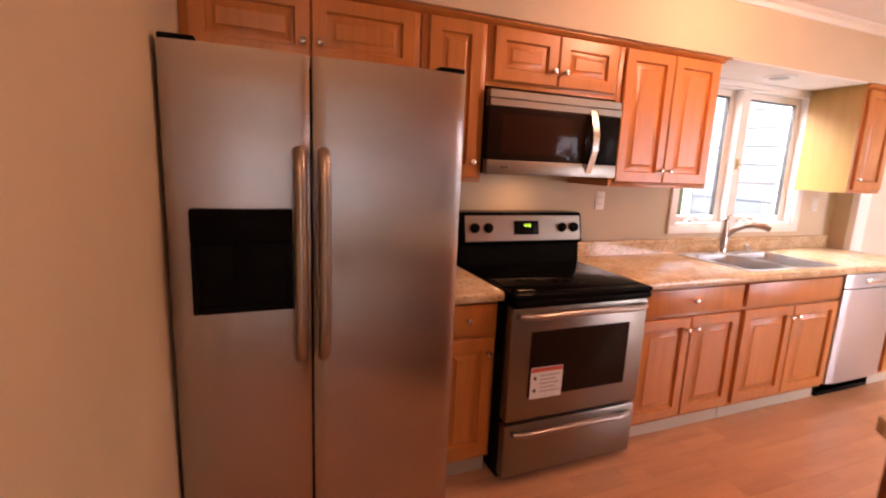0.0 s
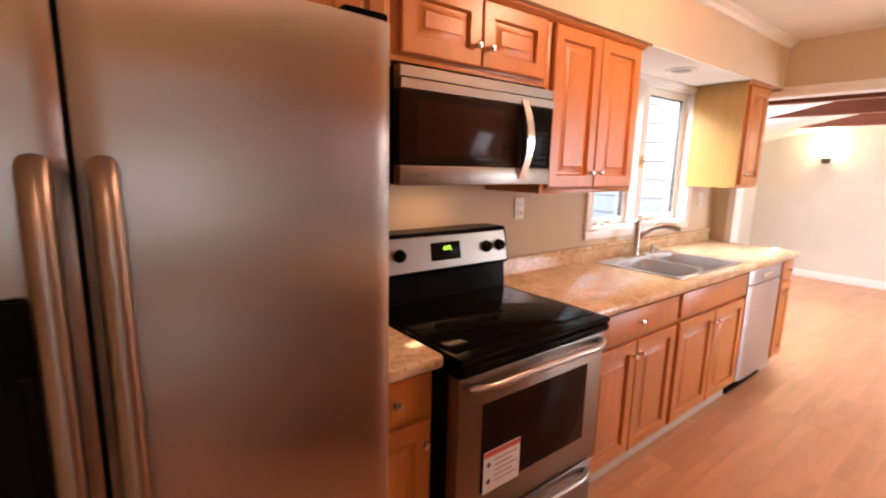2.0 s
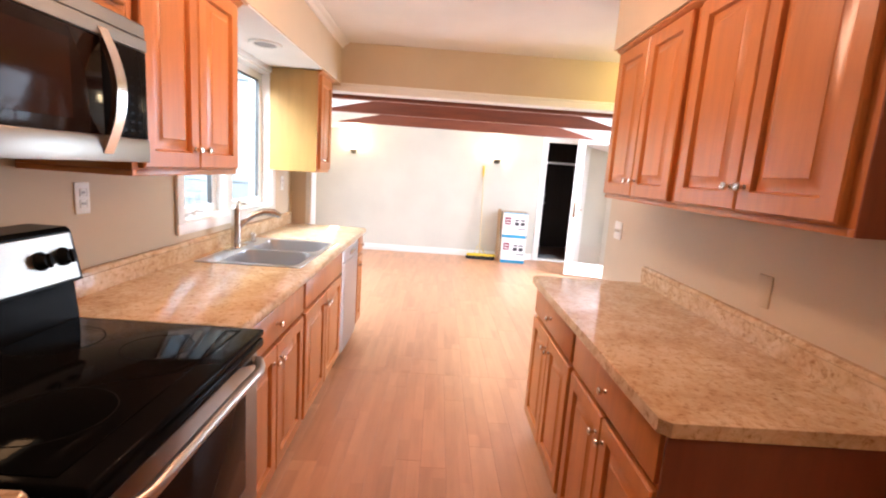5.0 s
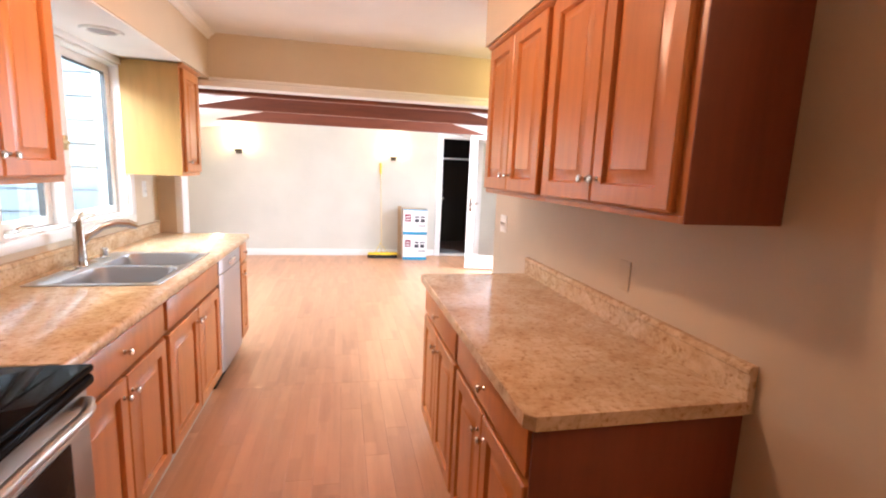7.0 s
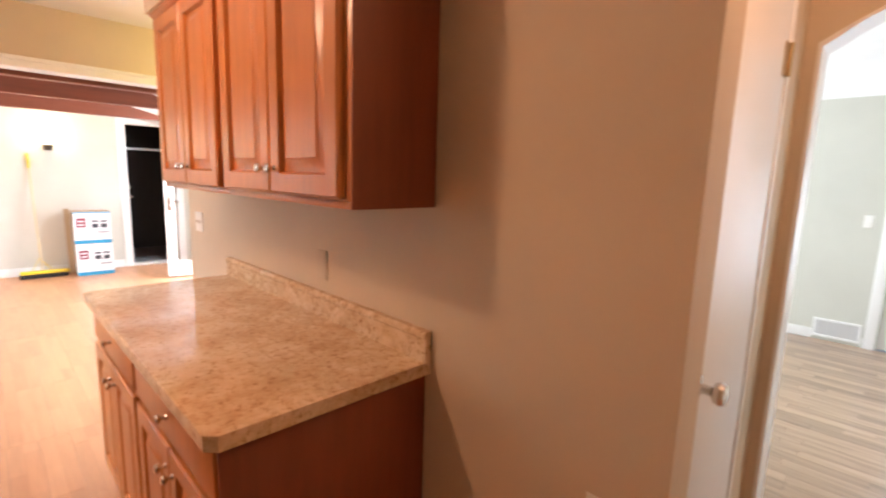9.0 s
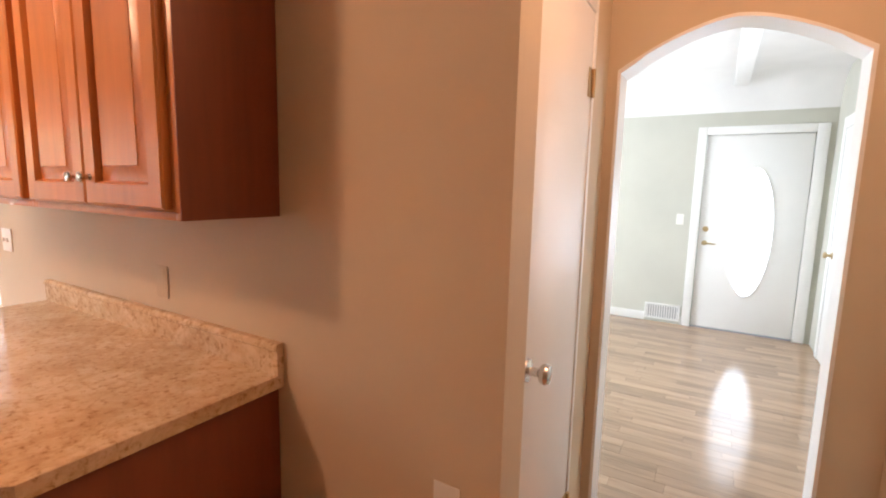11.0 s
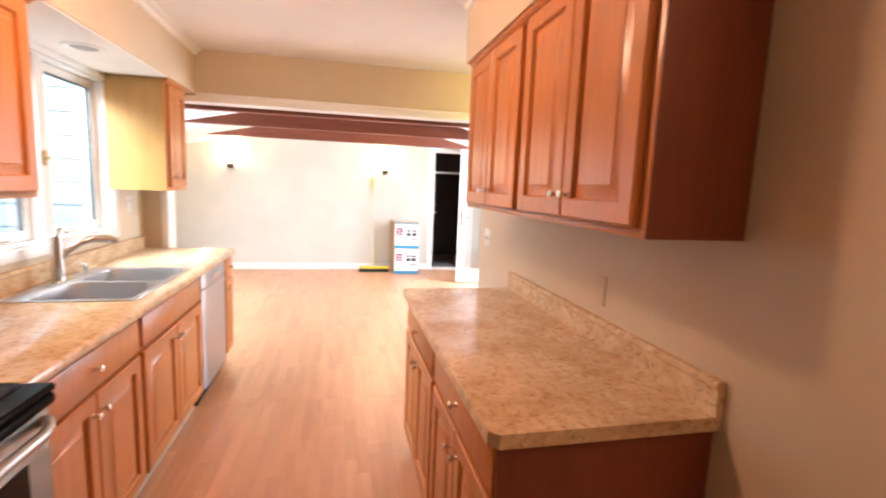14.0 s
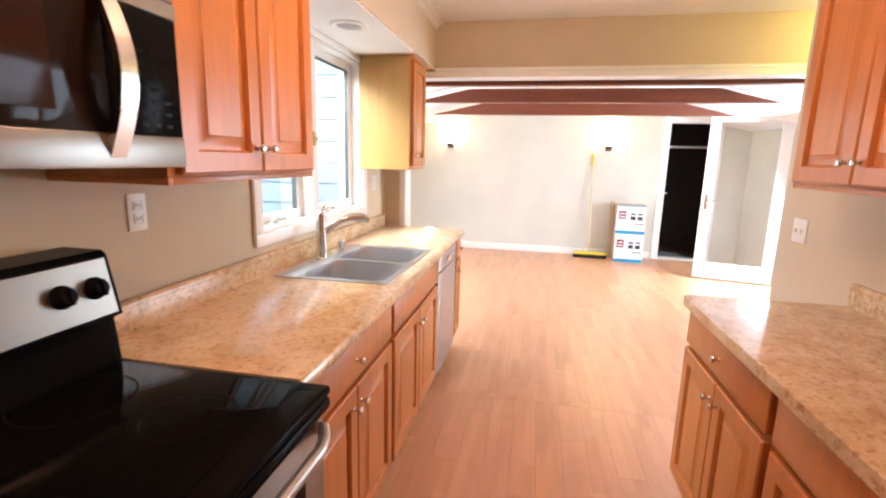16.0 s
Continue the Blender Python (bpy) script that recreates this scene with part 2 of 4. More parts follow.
def lathe(bm, profile, base, axis, n=20):
    """Turns a profile of (radius, height) about the axis."""
    q = Vector((0, 0, 1)).rotation_difference(Vector(axis)).to_matrix()
    rings = []
    for r, h in profile:
        rings.append([bm.verts.new(Vector(base) + q @ Vector((r * math.cos(a), r * math.sin(a), h)))
                      for a in [2 * math.pi * i / n for i in range(n)]])
    for a, b in zip(rings, rings[1:]):
        for i in range(n):
            bm.faces.new((a[i], a[(i + 1) % n], b[(i + 1) % n], b[i]))
    bm.faces.new(rings[0][::-1])
    bm.faces.new(rings[-1])
    return bm


def tube(bm, pts, r, n=12, flat=1.0):
    """A round bar through the points; r is a number or one a point."""
    pts = [Vector(p) for p in pts]
    rs = r if isinstance(r, (list, tuple)) else [r] * len(pts)
    rings, up = [], None
    for i, p in enumerate(pts):
        d = (pts[min(i + 1, len(pts) - 1)] - pts[max(i - 1, 0)]).normalized()
        if up is None:
            up = d.orthogonal().normalized()
        up = (up - d * up.dot(d)).normalized()
        side = d.cross(up)
        rings.append([bm.verts.new(p + rs[i] * (math.cos(a) * up + math.sin(a) * flat * side))
                      for a in [2 * math.pi * k / n for k in range(n)]])
    for a, b in zip(rings, rings[1:]):
        for i in range(n):
            bm.faces.new((a[i], a[(i + 1) % n], b[(i + 1) % n], b[i]))
    bm.faces.new(rings[0][::-1])
    bm.faces.new(rings[-1])
    return bm


def finish(bm, name, material, smooth=True):
    bmesh.ops.recalc_face_normals(bm, faces=bm.faces[:])
    me = bpy.data.meshes.new(name)
    bm.to_mesh(me)
    bm.free()
    me.materials.append(material)
    if smooth:
        me.shade_smooth()
        me.set_sharp_from_angle(angle=radians(38))
    return me


def part(name, bm, material, parent, label=""):
    ob = new(name, finish(bm, name, material))
    ob.parent = parent
    return tagged(ob, label)


def thing(name, m, label, category, group=""):
    ob = new(name)
    ob.empty_display_size = 0.1
    ob.matrix_world = m
    return tagged(ob, label, category, group)


def solid(name, bm, material, label, category, kind="", group=""):
    """A thing or piece of the setting that is one mesh."""
    return tagged(new(name, finish(bm, name, material)), label, category, group, kind)


def B(lo, hi, bevel=0.0, seg=2):
    return box(bmesh.new(), lo, hi, bevel, seg)


def boxes(*spans, bevel=0.0):
    bm = bmesh.new()
    for lo, hi in spans:
        box(bm, lo, hi, bevel, 1)
    return bm


def wall(name, label, material, *spans):
    return solid(name, boxes(*spans), material, label, "wall", "structure")


def prism(bm, pts, axis, a, b):
    """A polygon drawn in two coordinates, pushed along the third from a to b."""
    def put(p, h):
        q = list(p)
        q.insert(axis, h)
        return bm.verts.new(q)
    lo, hi = [put(p, a) for p in pts], [put(p, b) for p in pts]
    n = len(pts)
    bm.faces.new(lo[::-1])
    bm.faces.new(hi)
    for i in range(n):
        bm.faces.new((lo[i], lo[(i + 1) % n], hi[(i + 1) % n], hi[i]))
    return bm

# ---- the large structure ----
CEIL = 2.44
END = 3.42       # the opening to the family room
RIGHT = -2.452   # the wall behind the short counter
FAR = 7.42       # the far wall of the family room
WIN = (1.67, 2.90, 1.10, 2.06)

wall("wall_north", "beige painted kitchen wall behind the stove and sink", WALL,
     ((-1.42, 0, 0), (WIN[0], 0.16, CEIL)), ((WIN[1], 0, 0), (END + 0.12, 0.16, CEIL)),
     ((WIN[0], 0, 0), (WIN[1], 0.16, WIN[2])), ((WIN[0], 0, WIN[3]), (WIN[1], 0.16, CEIL)))
wall("wall_west", "beige painted wall beside the refrigerator and hall", WALL, ((-1.42, -3.50, 0), (-1.24, 0, CEIL)))
wall("wall_south", "beige painted wall above the short counter", WALL, ((-0.355, RIGHT - 0.12, 0), (2.50, RIGHT, CEIL)))
wall("wall_header", "beige painted header over the family room opening", WALL, ((END, -4.2, 2.09), (END + 0.12, 0, CEIL)))
wall("wall_stub", "beige painted short wall at the counter end", WALL, ((END, -0.125, 0), (END + 0.12, 0, 2.05)))
solid("trim_header", boxes(((END - 0.018, -4.2, 2.045), (END + 0.14, -0.126, 2.089)), ((END - 0.02, -4.2, 2.09), (END - 0.002, -0.40, 2.115)), bevel=0.003),
      WHITE, "white painted casing along the opening's header", "trim", "structure")
solid("trim_stub", B((END - 0.016, -0.177, 0), (END + 0.136, -0.127, 2.044), 0.003), WHITE, "white painted casing on the short wall's edge", "trim", "structure")
solid("ceiling", boxes(((-1.42, RIGHT - 0.001, CEIL), (END + 0.12, 0.16, CEIL + 0.1)), ((2.38, -4.2, CEIL), (END + 0.12, RIGHT - 0.002, CEIL + 0.1))),
      CEILING, "white textured kitchen ceiling", "ceiling", "structure")
solid("ceiling_hall", B((-1.42, -3.62, CEIL), (-0.18, RIGHT - 0.003, CEIL + 0.1)), CEILING, "white hall ceiling", "ceiling", "structure")
solid("soffit_north", B((-1.249, -0.40, 2.105), (END - 0.001, -0.001, CEIL - 0.001)), WALL, "beige painted soffit over the wall cabinets", "soffit", "structure")
solid("soffit_panel", B((1.51, -0.395, 2.096), (2.79, -0.004, 2.104)), CEILING, "white underside of the soffit above the sink", "soffit", "structure")
solid("soffit_south", B((0.335, RIGHT + 0.001, 2.125), (1.89, -2.135, CEIL - 0.001)), WALL, "beige painted soffit over the short cabinet run", "soffit", "structure")


def crown(name, pts, axis, a, b):
    solid(name, prism(bmesh.new(), pts, axis, a, b), WHITE, "white crown moulding under the ceiling", "trim", "structure")


crown("trim_crown_north", [(-0.401, CEIL - 0.002), (-0.455, CEIL - 0.002), (-0.452, CEIL - 0.014), (-0.425, CEIL - 0.026), (-0.414, CEIL - 0.048), (-0.401, CEIL - 0.052)], 0, -1.248, END - 0.002)
crown("trim_crown_south", [(-2.134, CEIL - 0.002), (-2.08, CEIL - 0.002), (-2.083, CEIL - 0.014), (-2.11, CEIL - 0.026), (-2.121, CEIL - 0.048), (-2.134, CEIL - 0.052)], 0, 0.336, 1.889)

# hall door side, arch and foyer
wall("wall_hall", "beige painted hall wall around a narrow door", WALL,
     ((-0.30, -2.600, 0), (-0.18, RIGHT - 0.121, CEIL)), ((-0.30, -3.50, 0), (-0.18, -3.21, CEIL)), ((-0.30, -3.21, 2.04), (-0.18, -2.600, CEIL)))


def arch_wall():
    """A wall with an arched opening, its head drawn as a flattened curve."""
    bm = bmesh.new()
    x0, x1, z0, z1 = -1.085, -0.337, 1.915, 2.065
    head = []
    for i in range(17):
        u = i / 16
        s = abs(2 * u - 1)
        head.append((x0 + (x1 - x0) * u, z0 + (z1 - z0) * (1 - s ** 1.6)))
    prism(bm, [(-1.42, 0), (x0, 0)] + head + [(x1, 0), (-0.18, 0), (-0.18, CEIL), (-1.42, CEIL)], 1, -3.62, -3.50)
    return solid("wall_arch", bm, WALL, "beige painted wall with an arched opening", "wall", "structure"), head


arch, HEAD = arch_wall()


def arch_trim():
    bm = bmesh.new()
    x0, x1 = HEAD[0][0], HEAD[-1][0]
    line = [(x0, 0)] + HEAD + [(x1, 0)]
    inner = []
    cx = (x0 + x1) / 2
    for x, z in line:
        inner.append((x + (0.012 if x < cx - 0.3 else -0.012 if x > cx + 0.3 else 0), z - (0.012 if z > 0 else 0)))
    prism(bm, line + inner[::-1], 1, -3.628, -3.492)
    solid("trim_arch", bm, WHITE, "white painted lining of the arched opening", "trim", "structure")


arch_trim()
wall("wall_foyer_south", "pale grey-green painted foyer wall around the front door", FOYER,
     ((-0.545, -7.40, 0), (3.0, -7.26, 2.28)), ((-1.70, -7.40, 0), (-1.455, -7.26, 2.28)), ((-1.455, -7.40, 2.06), (-0.545, -7.26, 2.28)))
wall("wall_foyer_west", "pale painted foyer side wall", FOYER, ((-1.72, -7.26, 0), (-1.60, -3.62, 2.70)))
wall("wall_foyer_east", "pale painted foyer far side wall", FOYER, ((3.0, -7.40, 0), (3.12, -3.62, 2.7)))
wall("wall_foyer_north", "pale painted foyer wall behind the kitchen", FOYER, ((-0.179, -3.62, 0), (2.37, -3.50, 2.7)), ((2.37, -4.45, 0), (3.0, -4.33, 2.7)), ((2.26, -4.45, 0), (2.37, -3.62, 2.7)), ((-1.72, -3.619, 0), (-1.42, -3.50, 2.7)), ((-1.419, -3.64, CEIL + 0.1), (-0.18, -3.52, 2.7)))
cove = bmesh.new()
prism(cove, [(-7.40, 2.281), (-7.26, 2.281), (-7.23, 2.40), (-7.12, 2.53), (-6.95, 2.60), (-3.63, 2.60), (-3.63, 2.70), (-7.40, 2.70)], 0, -1.72, 3.12)
solid("ceiling_foyer", cove, CEILING, "white coved foyer ceiling", "ceiling", "structure")
solid("ceiling_beam_foyer", B((-0.86, -7.1, 2.50), (-0.74, -3.64, 2.599), 0.01), CEILING, "white plastered beam across the foyer ceiling", "beam", "structure")
solid("baseboard_foyer", B((-0.08, -7.259, 0.001), (2.99, -7.245, 0.095), 0.004), WHITE, "white foyer baseboard", "baseboard", "structure")
solid("baseboard_foyer_door", B((-0.455, -7.259, 0.001), (-0.445, -7.245, 0.095), 0.004), WHITE, "white foyer baseboard beside the front door", "baseboard", "structure")

# family room
wall("wall_family_far", "off-white family room wall with two sconces", FAMILY,
     ((FAR, -3.10, 0), (FAR + 0.12, 1.12, 2.62)), ((FAR, -4.32, 0), (FAR + 0.12, -3.72, 2.62)), ((FAR, -3.72, 2.05), (FAR + 0.12, -3.10, 2.62)))
wall("wall_family_north", "off-white family room wall with an added unseen window", FAMILY,
     ((3.54, 1.0, 0), (FAR, 1.12, 0.6)), ((3.54, 1.0, 1.8), (FAR, 1.12, 2.1)), ((3.54, 1.0, 0.6), (4.1, 1.12, 1.8)), ((5.6, 1.0, 0.6), (FAR, 1.12, 1.8)))
wall("wall_family_south", "off-white family room wall with a wide patio opening", FAMILY,
     ((END + 0.12, -4.32, 0), (4.35, -4.2, 2.3)), ((6.07, -4.32, 0), (FAR, -4.2, 2.3)), ((4.35, -4.32, 2.1), (6.07, -4.2, 2.3)), ((2.38, -4.32, 0), (END + 0.12, -4.2, CEIL)))
wall("wall_family_west", "off-white wall returning beside the kitchen", FAMILY, ((END + 0.001, 0.161, 0), (END + 0.119, 1.12, 2.1)), ((2.38, -4.2, 0), (2.499, RIGHT - 0.121, CEIL)))


def family_z(y):
    return 2.105 + 0.20 * (1.775 - abs(y + 1.575))


roof = bmesh.new()
prism(roof, [(1.12, family_z(1.12)), (-1.575, family_z(-1.575)), (-4.32, family_z(-4.32)), (-4.32, 2.75), (1.12, 2.75)], 0, END + 0.121, FAR + 0.12)
solid("ceiling_family", roof, CEILING, "white low-pitched family room ceiling", "ceiling", "structure")


def tie_beam(x, low):
    bm = bmesh.new()
    h = 0.135
    prism(bm, [(0.16, low), (-3.40, low), (-3.40 + 0.55, low + h), (0.16 - 0.62, low + h)], 0, x - 0.045, x + 0.045)
    return solid("ceiling_beam", bm, BEAM, "dark red-brown stained wooden tie beam under the ceiling", "beam", "structure")


tie_beam(4.9, 2.04)
tie_beam(5.95, 2.015)
solid("ceiling_beam_front", B((3.60, -4.19, 2.020), (3.69, 0.99, 2.16), 0.004), BEAM, "dark stained beam just inside the opening", "beam", "structure")
solid("baseboard_family", B((FAR - 0.016, -2.99, 0.001), (FAR - 0.001, 0.99, 0.11), 0.004), WHITE, "white family room baseboard", "baseboard", "structure")
solid("trim_closet", boxes(((FAR - 0.02, -3.10, 0), (FAR - 0.002, -3.0, 2.15)), ((FAR - 0.02, -3.82, 0), (FAR - 0.002, -3.72, 2.15)), ((FAR - 0.02, -3.72, 2.05), (FAR - 0.002, -3.10, 2.15)), bevel=0.003),
      WHITE, "white casing round the dark doorway", "trim", "structure")
solid("trim_sill_closet", B((FAR - 0.03, -3.72, 0.002), (FAR + 0.12, -3.10, 0.03), 0.004), WHITE, "white threshold of the dark doorway", "trim", "structure")
# Wall and floor colours carry the darkness of this unlit room.
wall("wall_closet", "walls of the unlit room beyond, its darkness put into their colour", UNLIT_WALL,
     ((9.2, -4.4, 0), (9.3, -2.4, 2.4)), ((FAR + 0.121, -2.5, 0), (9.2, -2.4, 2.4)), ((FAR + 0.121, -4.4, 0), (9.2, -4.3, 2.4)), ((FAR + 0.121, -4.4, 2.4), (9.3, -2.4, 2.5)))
solid("floor_closet", B((FAR + 0.121, -4.4, -0.06), (9.3, -2.4, 0.0)), wood("unlit_closet_floor", (0.12, 0.06, 0.035), (0.1, 1, 1)), "wooden floor of the unlit room, its darkness put into the colour", "floor", "structure")

# floors: a bed with planks on it
solid("floor", boxes(((-1.42, -3.56, -0.08), (2.50, 0.0, -0.012)), ((2.5001, -4.2, -0.08), (FAR, 1.0, -0.012))), INK, "honey-coloured laminate plank floor", "floor", "structure")
solid("floor_foyer", B((-1.72, -7.40, -0.08), (3.12, -3.5601, -0.012)), INK, "grey-brown oak strip floor of the foyer", "floor", "structure")
solid("ground", B((-60, -60, -0.5), (80, 80, -0.3)), GRASS, "green lawn around the house", "lawn", "structure")
solid("wall_exterior", boxes(((-1.6, 0.161, -0.3), (END, 0.20, 0.9))), SIDING, "grey siding under the kitchen window", "wall", "structure")


def siding_wing():
    """Lapped boards on the wing that stands beside the kitchen window."""
    ob = thing("wing_wall", pose(END, 0.2, 0), "grey-blue painted lap siding on the house wing", "house wall")
    for i in range(17):
        bm = bmesh.new()
        z = -0.3 + i * 0.17
        prism(bm, [(0.0, z), (-0.016, z), (-0.006, z + 0.18), (0.0, z + 0.18)], 1, 0.0, 1.15)
        part("siding_board", bm, SIDING, ob)
    part("corner_board", B((-0.03, 1.15, -0.3), (0.0, 1.26, 2.6), 0.003), WHITE, ob, "white corner board")
    part("eave", B((-0.35, -0.02, 2.56), (0.1, 1.4, 2.66), 0.005), WHITE, ob, "white eave")


siding_wing()


def window_kitchen():
    x0, x1, z0, z1 = WIN
    w = thing("window_1", pose(0, 0, 0), "white two-sash casement window over the sink", "window")
    w["kind"] = "structure"
    for lo, hi in (((x0 - 0.06, -0.018, z0 - 0.055), (x1 + 0.07, -0.001, z0)), ((x0 - 0.06, -0.018, z1), (x1 + 0.07, -0.001, z1 + 0.035)),
                   ((x0 - 0.06, -0.018, z0), (x0, -0.001, z1)), ((x1, -0.018, z0), (x1 + 0.07, -0.001, z1))):
        part("casing", B(lo, hi, 0.003), WHITE, w)
    for lo, hi in (((x0, 0.0, z0), (x0 + 0.012, 0.15, z1)), ((x1 - 0.012, 0.0, z0), (x1, 0.15, z1)), ((x0 + 0.012, 0.0, z1 - 0.012), (x1 - 0.012, 0.15, z1)), ((x0 + 0.012, -0.005, z0), (x1 - 0.012, 0.15, z0 + 0.016))):
        part("jamb", B(lo, hi, 0.002), WHITE, w)
    part("mullion", B((2.17, 0.0, z0 + 0.016), (2.25, 0.12, z1 - 0.012), 0.004), WHITE, w)
    for a, b in ((x0 + 0.014, 2.168), (2.252, x1 - 0.014)):
        f, z2, z3 = 0.045, z0 + 0.018, z1 - 0.014
        sash = part("sash", boxes(((a, 0.06, z2), (a + f, 0.10, z3)), ((b - f, 0.06, z2), (b, 0.10, z3)), ((a + f, 0.06, z2), (b - f, 0.10, z2 + f)), ((a + f, 0.06, z3 - f), (b - f, 0.10, z3)), bevel=0.003), WHITE, w)
        part("gasket", boxes(((b - f - 0.006, 0.066, z2 + f), (b - f - 0.0005, 0.094, z3 - f)), ((a + f + 0.0105, 0.066, z3 - f - 0.008), (b - f - 0.0105, 0.094, z3 - f - 0.0005))), RUBBER, sash, "dark rubber seal")
        pane = part("pane", B((a + f, 0.078, z2 + f), (b - f, 0.082, z3 - f)), GLASS, sash)
        pane.visible_shadow = False
        crank = bmesh.new()
        xc = a + 0.14
        box(crank, (xc - 0.04, 0.02, z0 + 0.0165), (xc + 0.04, 0.055, z0 + 0.034), 0.006)
        tube(crank, [(xc, 0.035, z0 + 0.03), (xc + 0.02, 0.02, z0 + 0.045), (xc + 0.06, 0.012, z0 + 0.04), (xc + 0.085, 0.012, z0 + 0.04)], 0.006, 8)
        part("crank", crank, NICKEL, w, "metal crank handle")
    part("latch", boxes(((2.185, -0.014, 1.50), (2.215, -0.0005, 1.575)), ((2.175, -0.03, 1.53), (2.205, -0.0145, 1.548)), bevel=0.003), BRASS, w, "brass sash latch")


window_kitchen()


def patio_frame(name, x0, x1, y, z0, z1, bars, label):
    w = thing(name, pose(0, 0, 0), label, "window")
    w["kind"] = "structure"
    f = 0.06
    part("window_frame", boxes(((x0, y - 0.04, z0), (x0 + f, y + 0.04, z1)), ((x1 - f, y - 0.04, z0), (x1, y + 0.04, z1)), ((x0 + f, y - 0.04, z0), (x1 - f, y + 0.04, z0 + f)), ((x0 + f, y - 0.04, z1 - f), (x1 - f, y + 0.04, z1)), bevel=0.004), WHITE, w)
    n = len(bars) + 1
    edges = [x0 + f] + [v for b in bars for v in (b - 0.04, b + 0.04)] + [x1 - f]
    for b in bars:
        part("mullion", B((b - 0.04, y - 0.035, z0 + f), (b + 0.04, y + 0.035, z1 - f), 0.004), WHITE, w)
    for i in range(n):
        p = part("pane", B((edges[2 * i], y - 0.003, z0 + f), (edges[2 * i + 1], y + 0.003, z1 - f)), GLASS, w)
        p.visible_shadow = False


# Unseen north window, added as an opening beside the family room's fill lamp.
patio_frame("window_unseen", 4.1, 5.6, 1.06, 0.6, 1.8, [4.85], "white framed unseen window, added to light the family room")
patio_frame("door_patio", 4.35, 6.07, -4.26, 0.0, 2.1, [5.21], "white framed sliding patio door")


def shrub(x, y, h, seed):
    rnd = random.Random(seed)
    t = thing("tree", pose(x, y, -0.3), "leafy green tree beyond the window", "tree", "trees outside")
    bm = bmesh.new()
    tube(bm, [(0, 0, 0), (0.05, 0.02, h * 0.3), (-0.04, 0.05, h * 0.6), (0.05, 0, h * 0.85)], [0.13, 0.10, 0.07, 0.03], 9)
    for i in range(7):
        a, z = rnd.uniform(0, 6.28), h * rnd.uniform(0.3, 0.7)
        tube(bm, [(0, 0, z), (0.5 * math.cos(a), 0.5 * math.sin(a), z + 0.4), (math.cos(a), math.sin(a), z + 0.9)], [0.05, 0.035, 0.015], 6)
    part("trunk", bm, BARK, t)
    verts, faces = [], []
    for i in range(2600):
        d = Vector((rnd.gauss(0, 1), rnd.gauss(0, 1), rnd.gauss(0, 1))).normalized()
        r = rnd.uniform(0.35, 1) ** 0.5 * (1 + 0.35 * noise.noise(d * 2.1 + Vector((seed, 0, 0))))
        c = Vector((d.x * r * h * 0.33, d.y * r * h * 0.33, h * 0.66 + d.z * r * h * 0.36))
        u = Vector((rnd.gauss(0, 1), rnd.gauss(0, 1), rnd.gauss(0, 1))).normalized() * 0.11
        v = u.orthogonal().normalized() * 0.06
        k = len(verts)
        verts += [c - u, c + v, c + u, c - v]
        faces.append((k, k + 1, k + 2, k + 3))
    me = bpy.data.meshes.new("crown")
    me.from_pydata(verts, [], faces)
    me.materials.append(LEAF)
    ob = new("crown", me)
    ob.parent = t


shrub(0.6, 9.0, 4.5, 3)
shrub(3.4, 12.5, 6.0, 8)

# ---- cabinets ----


def panel_front(w, h, t=0.022, rail=0.055, arch_top=False):
    """A raised-panel front, its back on y = 0 and its face at y = -t, from (0, 0) to (w, h)."""
    bm = bmesh.new()
    rail = min(rail, w * 0.27, h * 0.30)
    field = rail + min(0.044, w * 0.13, h * 0.16)
    steps = [(0.0, 0.0), (0.0, -t + 0.005), (0.005, -t), (rail, -t), (rail + 0.003, -t + 0.004), (rail + 0.006, -t + 0.015),
             (rail + 0.013, -t + 0.015), (field - 0.003, -t + 0.004), (field, -t + 0.001)]
    rings = []
    for inset, y in steps:
        rings.append([bm.verts.new(p) for p in ((inset, y, inset), (w - inset, y, inset), (w - inset, y, h - inset), (inset, y, h - inset))])
    for a, b in zip(rings, rings[1:]):
        for i in range(4):
            bm.faces.new((a[i], a[(i + 1) % 4], b[(i + 1) % 4], b[i]))
    bm.faces.new(rings[0][::-1])
    bm.faces.new(rings[-1])
    return bm


def slab_front(w, h, t=0.02):
    return B((0, -t, 0), (w, 0, h), 0.004)


def knob(parent, x, y, z):
    bm = lathe(bmesh.new(), [(0.009, 0.0), (0.008, 0.003), (0.0055, 0.006), (0.0055, 0.014), (0.012, 0.018), (0.0138, 0.023), (0.012, 0.027), (0.006, 0.029)], (x, y, z), (0, -1, 0), 16)
    part("knob", bm, NICKEL, parent, "satin nickel knob")


def place(ob, x, y, z):
    ob.location = (x, y, z)


def door_leaf(parent, x, z, w, h, y, knob_side, knob_high):
    d = part("door", panel_front(w, h), CABINET, parent)
    place(d, x, y, z)
    if knob_side:
        knob(d, w - 0.03 if knob_side > 0 else 0.03, -0.022, h - 0.07 if knob_high else 0.07)
    return d


